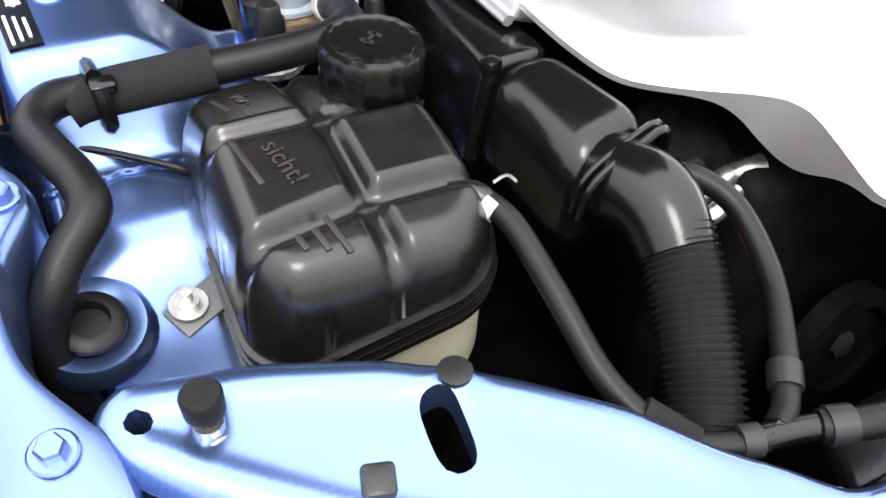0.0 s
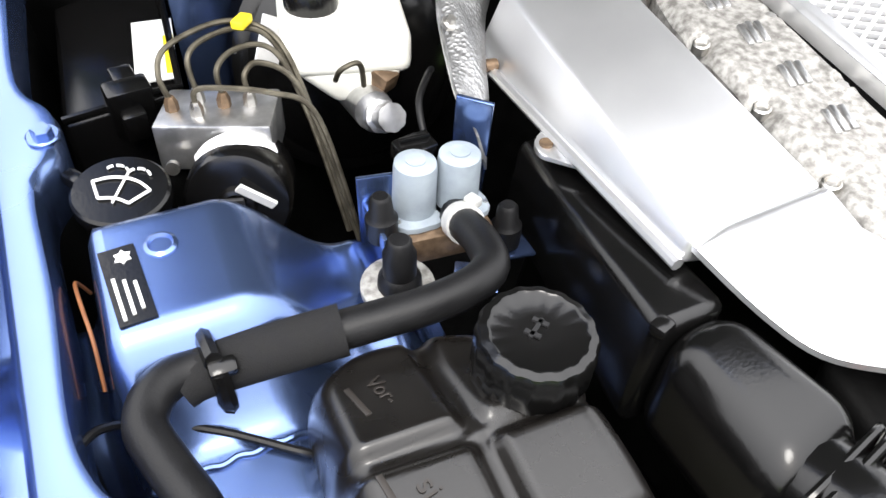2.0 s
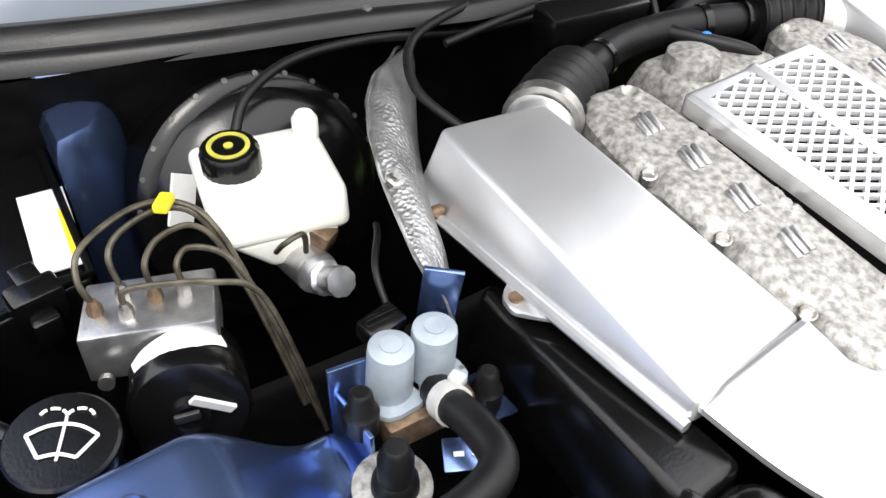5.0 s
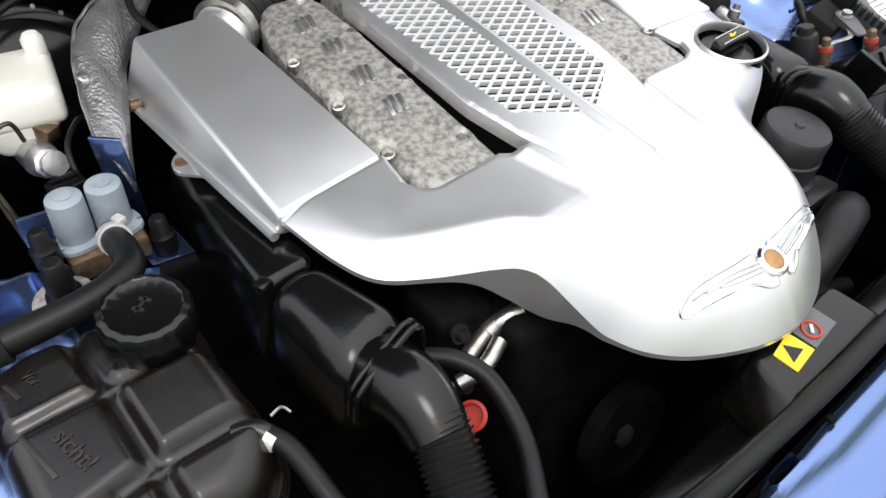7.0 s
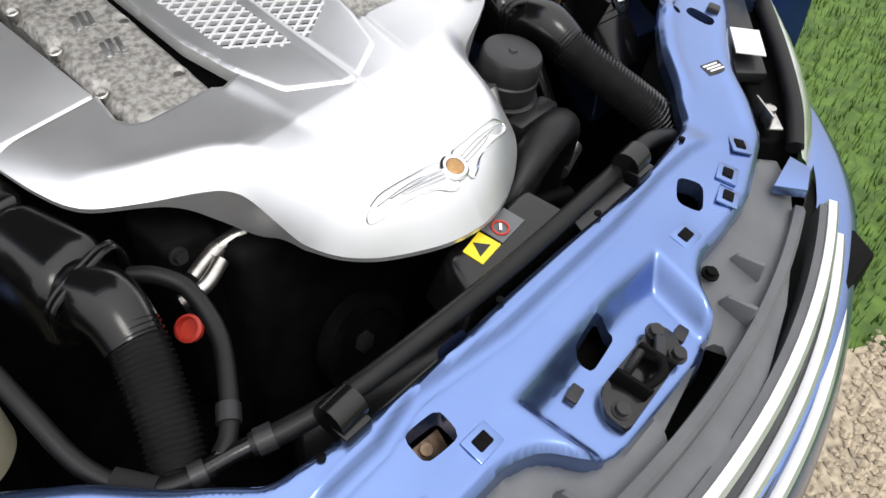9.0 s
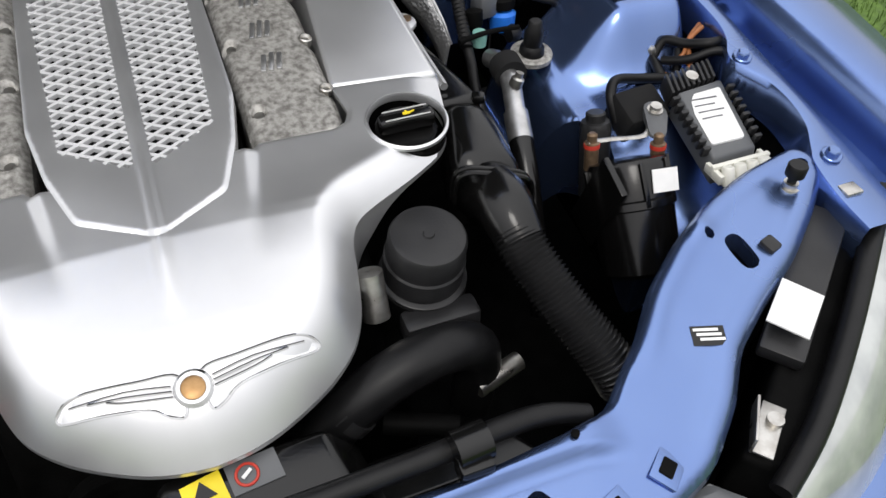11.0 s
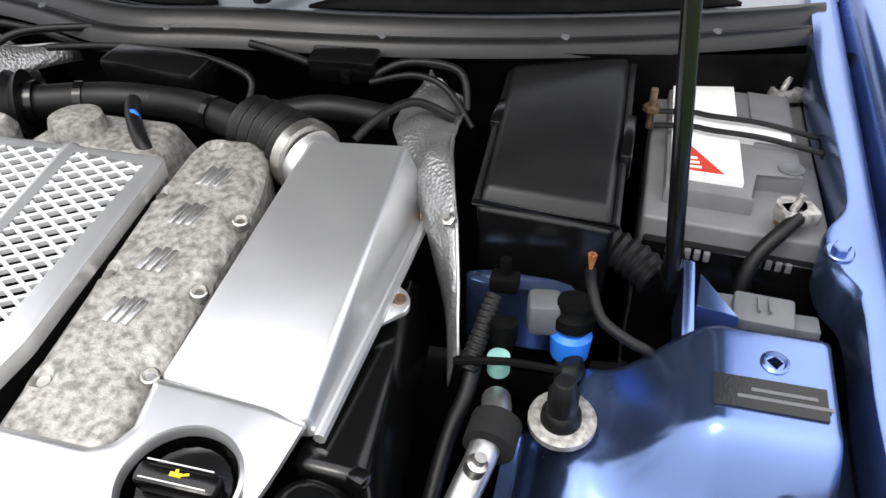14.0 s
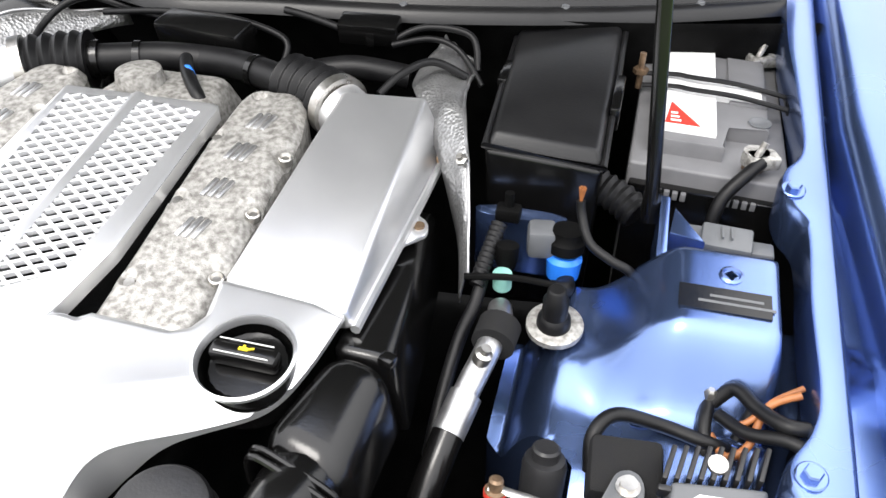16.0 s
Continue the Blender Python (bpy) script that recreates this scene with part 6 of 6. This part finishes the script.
part("latch_spring", bellows([(LX - 0.022, LY + 0.012, LZ + 0.016), (LX - 0.004, LY + 0.014, LZ + 0.018), (LX + 0.014, LY + 0.016, LZ + 0.017)], 0.0052, 0.003, 0.7, 10), MIDGREY, latch)
part("release_lever", block((LX + 0.030, LY + 0.004, LZ + 0.014), (0.030, 0.012, 0.008), 0.003, (14, 0, 30)), MIDGREY, latch)
for x, y in ((LX - 0.050, LY - 0.004), (LX + 0.048, LY + 0.020), (LX + 0.044, LY - 0.010)):
    part("latch_bolt", lathe([(0.010, 0), (0.010, 0.003), (0.007, 0.003), (0.007, 0.009), (0.003, 0.009)], (x, y, LZ + 0.003 + 0.24 * (y - LY)), (0, -0.24, 1), 16), MIDGREY, latch)
for x, y in ((LX - 0.066, LY + 0.038), (LX + 0.074, LY + 0.002)):
    part("guide_clip", block((x, y, on_slam(x, y) + 0.003), (0.020, 0.013, 0.008), 0.002, (14, 0, 10)), MIDGREY, latch)

grille = thing("grille_cover", "grey plastic grille cover with bright bars", "grille")


def g_z(x, y, d):
    return -0.125 + 0.30 * (y + 0.24) - rim_round(d, 0.006, 0.006) - 0.10 * np.abs(x) ** 2


go = [(0.0, -0.272), (0.078, -0.268), (0.112, -0.255), (0.14, -0.218), (0.18, -0.204), (0.26, -0.200), (0.34, -0.180), (0.40, -0.168), (0.43, -0.19), (0.40, -0.225), (0.33, -0.262), (0.22, -0.305), (0.10, -0.336), (0.0, -0.346)]
gg = go + mirror(go[1:-1])
part("cover_panel", sheet(gg, g_z, 0.007, [[(-0.035, -0.290), (0.095, -0.268), (0.108, -0.290), (-0.025, -0.312)]], 0.012), GREY, grille)
for x, y, t in ((0.150, -0.268, -38), (0.215, -0.246, -38), (-0.150, -0.268, 38), (-0.215, -0.246, 38)):
    part("rib", hexa([(x - 0.004, y - 0.022, -0.150), (x + 0.004, y - 0.022, -0.150), (x + 0.004, y + 0.022, -0.140), (x - 0.004, y + 0.022, -0.140)],
                     [(x - 0.003, y - 0.022, -0.112), (x + 0.003, y - 0.022, -0.112), (x + 0.003, y + 0.010, -0.116), (x - 0.003, y + 0.010, -0.116)], 0.0012, 2), GREY, grille)
part("cover_bolt", lathe([(0.010, 0), (0.010, 0.003), (0.006, 0.003), (0.006, 0.008)], (0.165, -0.228, -0.117), (0, -0.2, 1), 12), DARK, grille)


def bar(y0, z, h, w):
    bm = bmesh.new()
    rows = []
    for x in np.linspace(-w, w, 31):
        y = y0 + 0.42 * x * x
        zz = z - 0.06 * x * x
        rows.append([bm.verts.new(p) for p in ((x, y, zz), (x, y - 0.010, zz + 0.002), (x, y - 0.014, zz - 0.003), (x, y - 0.014, zz - h), (x, y + 0.004, zz - h))])
    for a, b in zip(rows, rows[1:]):
        for k in range(5):
            bm.faces.new((a[k], a[(k + 1) % 5], b[(k + 1) % 5], b[k]))
    return bm


part("ledge", bar(-0.300, -0.124, 0.022, 0.36), GREY, grille)
for k in range(3):
    part("bright_bar", bar(-0.348 - 0.022 * k, -0.150 - 0.035 * k, 0.010, 0.44 - 0.01 * k), SILVER, grille)
    part("bar_back", bar(-0.338 - 0.020 * k, -0.155 - 0.035 * k, 0.030, 0.43), GREY, grille)

bump = bmesh.new()
rows = []
for x in np.linspace(-0.93, 0.93, 49):
    y = -0.405 + 0.40 * x * x + 0.15 * max(0, abs(x) - 0.5) ** 2 * 6
    top = -0.235 + 0.02 * abs(x)
    rows.append([bump.verts.new(p) for p in ((x, y + 0.06, top + 0.01), (x, y + 0.02, top + 0.012), (x, y, top), (x, y - 0.02, top - 0.06), (x, y - 0.02, top - 0.2), (x, y + 0.03, top - 0.36))])
for a, b in zip(rows, rows[1:]):
    for k in range(5):
        bump.faces.new((a[k], a[k + 1], b[k + 1], b[k]))
part("bumper", bump, BLUE, car, angle=60)

for s in (-1, 1):
    hl = thing("headlamp", "clear headlamp with black housing", "headlamp", "headlamps")
    part("housing", hexa([(s * 0.43, -0.150, -0.30), (s * 0.50, -0.22, -0.30), (s * 0.78, 0.04, -0.30), (s * 0.70, 0.05, -0.30)], [(s * 0.442, -0.155, -0.125), (s * 0.488, -0.200, -0.130), (s * 0.735, -0.010, -0.075), (s * 0.690, 0.030, -0.070)], 0.008), DARK, hl)
    part("back_ledge", block((s * 0.60, -0.030, -0.078), (0.20, 0.045, 0.02), 0.004, (0, -s * 10, s * 40)), MIDGREY, hl)
    part("edge_seal", tube([(s * 0.452, -0.200, -0.120), (s * 0.52, -0.160, -0.100), (s * 0.62, -0.080, -0.075), (s * 0.75, 0.035, -0.050)], 0.012, 10, 5), RUBBER, hl)
    bm = bmesh.new()
    rows = []
    for t in np.linspace(0, 1, 14):
        a = np.array([0.445, -0.215, -0.125]) * (1 - t) + np.array([0.775, 0.045, -0.045]) * t
        bulge = 0.035 * math.sin(math.pi * t)
        n = np.array([0.62, -0.78, 0])
        w = 0.03 + 0.075 * math.sin(math.pi * min(1, t * 0.9 + 0.08))
        rows.append([bm.verts.new((s * (a[0] + n[0] * (q * w + bulge * 0.4)), a[1] + n[1] * (q * w + bulge * 0.4), a[2] - 0.20 * q ** 1.8)) for q in np.linspace(0, 1, 8)])
    for a, b in zip(rows, rows[1:]):
        for k in range(7):
            bm.faces.new((a[k], a[k + 1], b[k + 1], b[k]))
    part("lens", bm, LENS, hl, "clear curved headlamp lens", angle=180)
    part("label", block((s * 0.552, -0.066, -0.060), (0.056, 0.042, 0.002), 0, (5, -s * 8, s * 38)), WHITE, hl)
    part("steel_bracket", join(block((s * 0.470, -0.150, -0.104), (0.060, 0.022, 0.003), 0.001, (0, 0, s * 40)), block((s * 0.455, -0.145, -0.092), (0.05, 0.003, 0.022), 0.001, (0, 0, s * 50)), lathe([(0.008, 0), (0.008, 0.006)], (s * 0.480, -0.146, -0.103), seg=12)), STEEL, hl)
    part("corner_pad", slab([(s * 0.35, -0.215), (s * 0.42, -0.205), (s * 0.415, -0.235), (s * 0.37, -0.25)][::s], -0.125, -0.112, 0.002), BLUE, car)
sticker = thing("oil_sticker", "black oil change sticker with white lines", "label")
part("sticker", block((0.450, -0.066, on_slam(0.45, -0.066) + 0.001), (0.032, 0.020, 0.0014), 0, (13.5, 0, -18)), BLACK, sticker)
for k in range(3):
    part("unreadable_line", block((0.450 + 0.001 * k, -0.060 - 0.0052 * k, on_slam(0.45, -0.06 - 0.0052 * k) + 0.0016), (0.024, 0.0028, 0.001), 0, (13.5, 0, -18)), WHITE, sticker)

# ---- ground ----
rnd = random.Random(4)
one("ground", sheet([(-40, -40), (40, -40), (40, 40), (-40, 40)], lambda x, y, d: -0.80 + 0 * x, 4.0, (), 0), GRASS, "mown green lawn round the car", "lawn", kind="structure")
verts, faces = [], []
for k in range(26000):
    x, y = rnd.uniform(0.85, 3.6), rnd.uniform(-0.9, 3.2)
    h, a, w = rnd.uniform(0.02, 0.05), rnd.uniform(0, 6.28), rnd.uniform(0.002, 0.004)
    dx, dy = math.cos(a), math.sin(a)
    n = len(verts)
    lean = rnd.uniform(-0.02, 0.02)
    verts += [(x - dx * w, y - dy * w, -0.80), (x + dx * w, y + dy * w, -0.80), (x + lean * dy, y - lean * dx, -0.80 + h)]
    faces.append((n, n + 1, n + 2))
me = bpy.data.meshes.new("grass_blades")
me.from_pydata(verts, [], faces)
me.materials.append(GRASS)
tagged(new("grass_blades", me), "short green grass blades of the lawn", "grass", kind="stuff")
one("gravel_strip", slab(curve_round([(0.30, -1.6), (0.78, -1.3), (0.95, -0.9), (0.98, -0.55), (0.80, -0.35), (0.2, -0.4), (-1.0, -0.6), (-1.0, -1.6)], 5), -0.80, -0.79, 0), GRAVEL, "pale gravel at the edge of the lawn", "gravel", kind="structure")
verts, faces = [], []
for k in range(5000):
    x, y, r = rnd.uniform(0.2, 0.97), rnd.uniform(-1.4, -0.4), rnd.uniform(0.004, 0.012)
    n = len(verts)
    q = [rnd.uniform(0.6, 1.2) for _ in range(6)]
    verts += [(x + r * q[0], y, -0.786), (x, y + r * q[1], -0.786), (x - r * q[2], y, -0.786), (x, y - r * q[3], -0.786), (x + 0.2 * r, y, -0.786 + r * 0.7)]
    faces += [(n, n + 1, n + 4), (n + 1, n + 2, n + 4), (n + 2, n + 3, n + 4), (n + 3, n, n + 4)]
me = bpy.data.meshes.new("pebbles")
me.from_pydata(verts, [], faces)
me.materials.append(GRAVEL)
tagged(new("pebbles", me), "pale loose pebbles beside the lawn", "pebbles", kind="stuff")
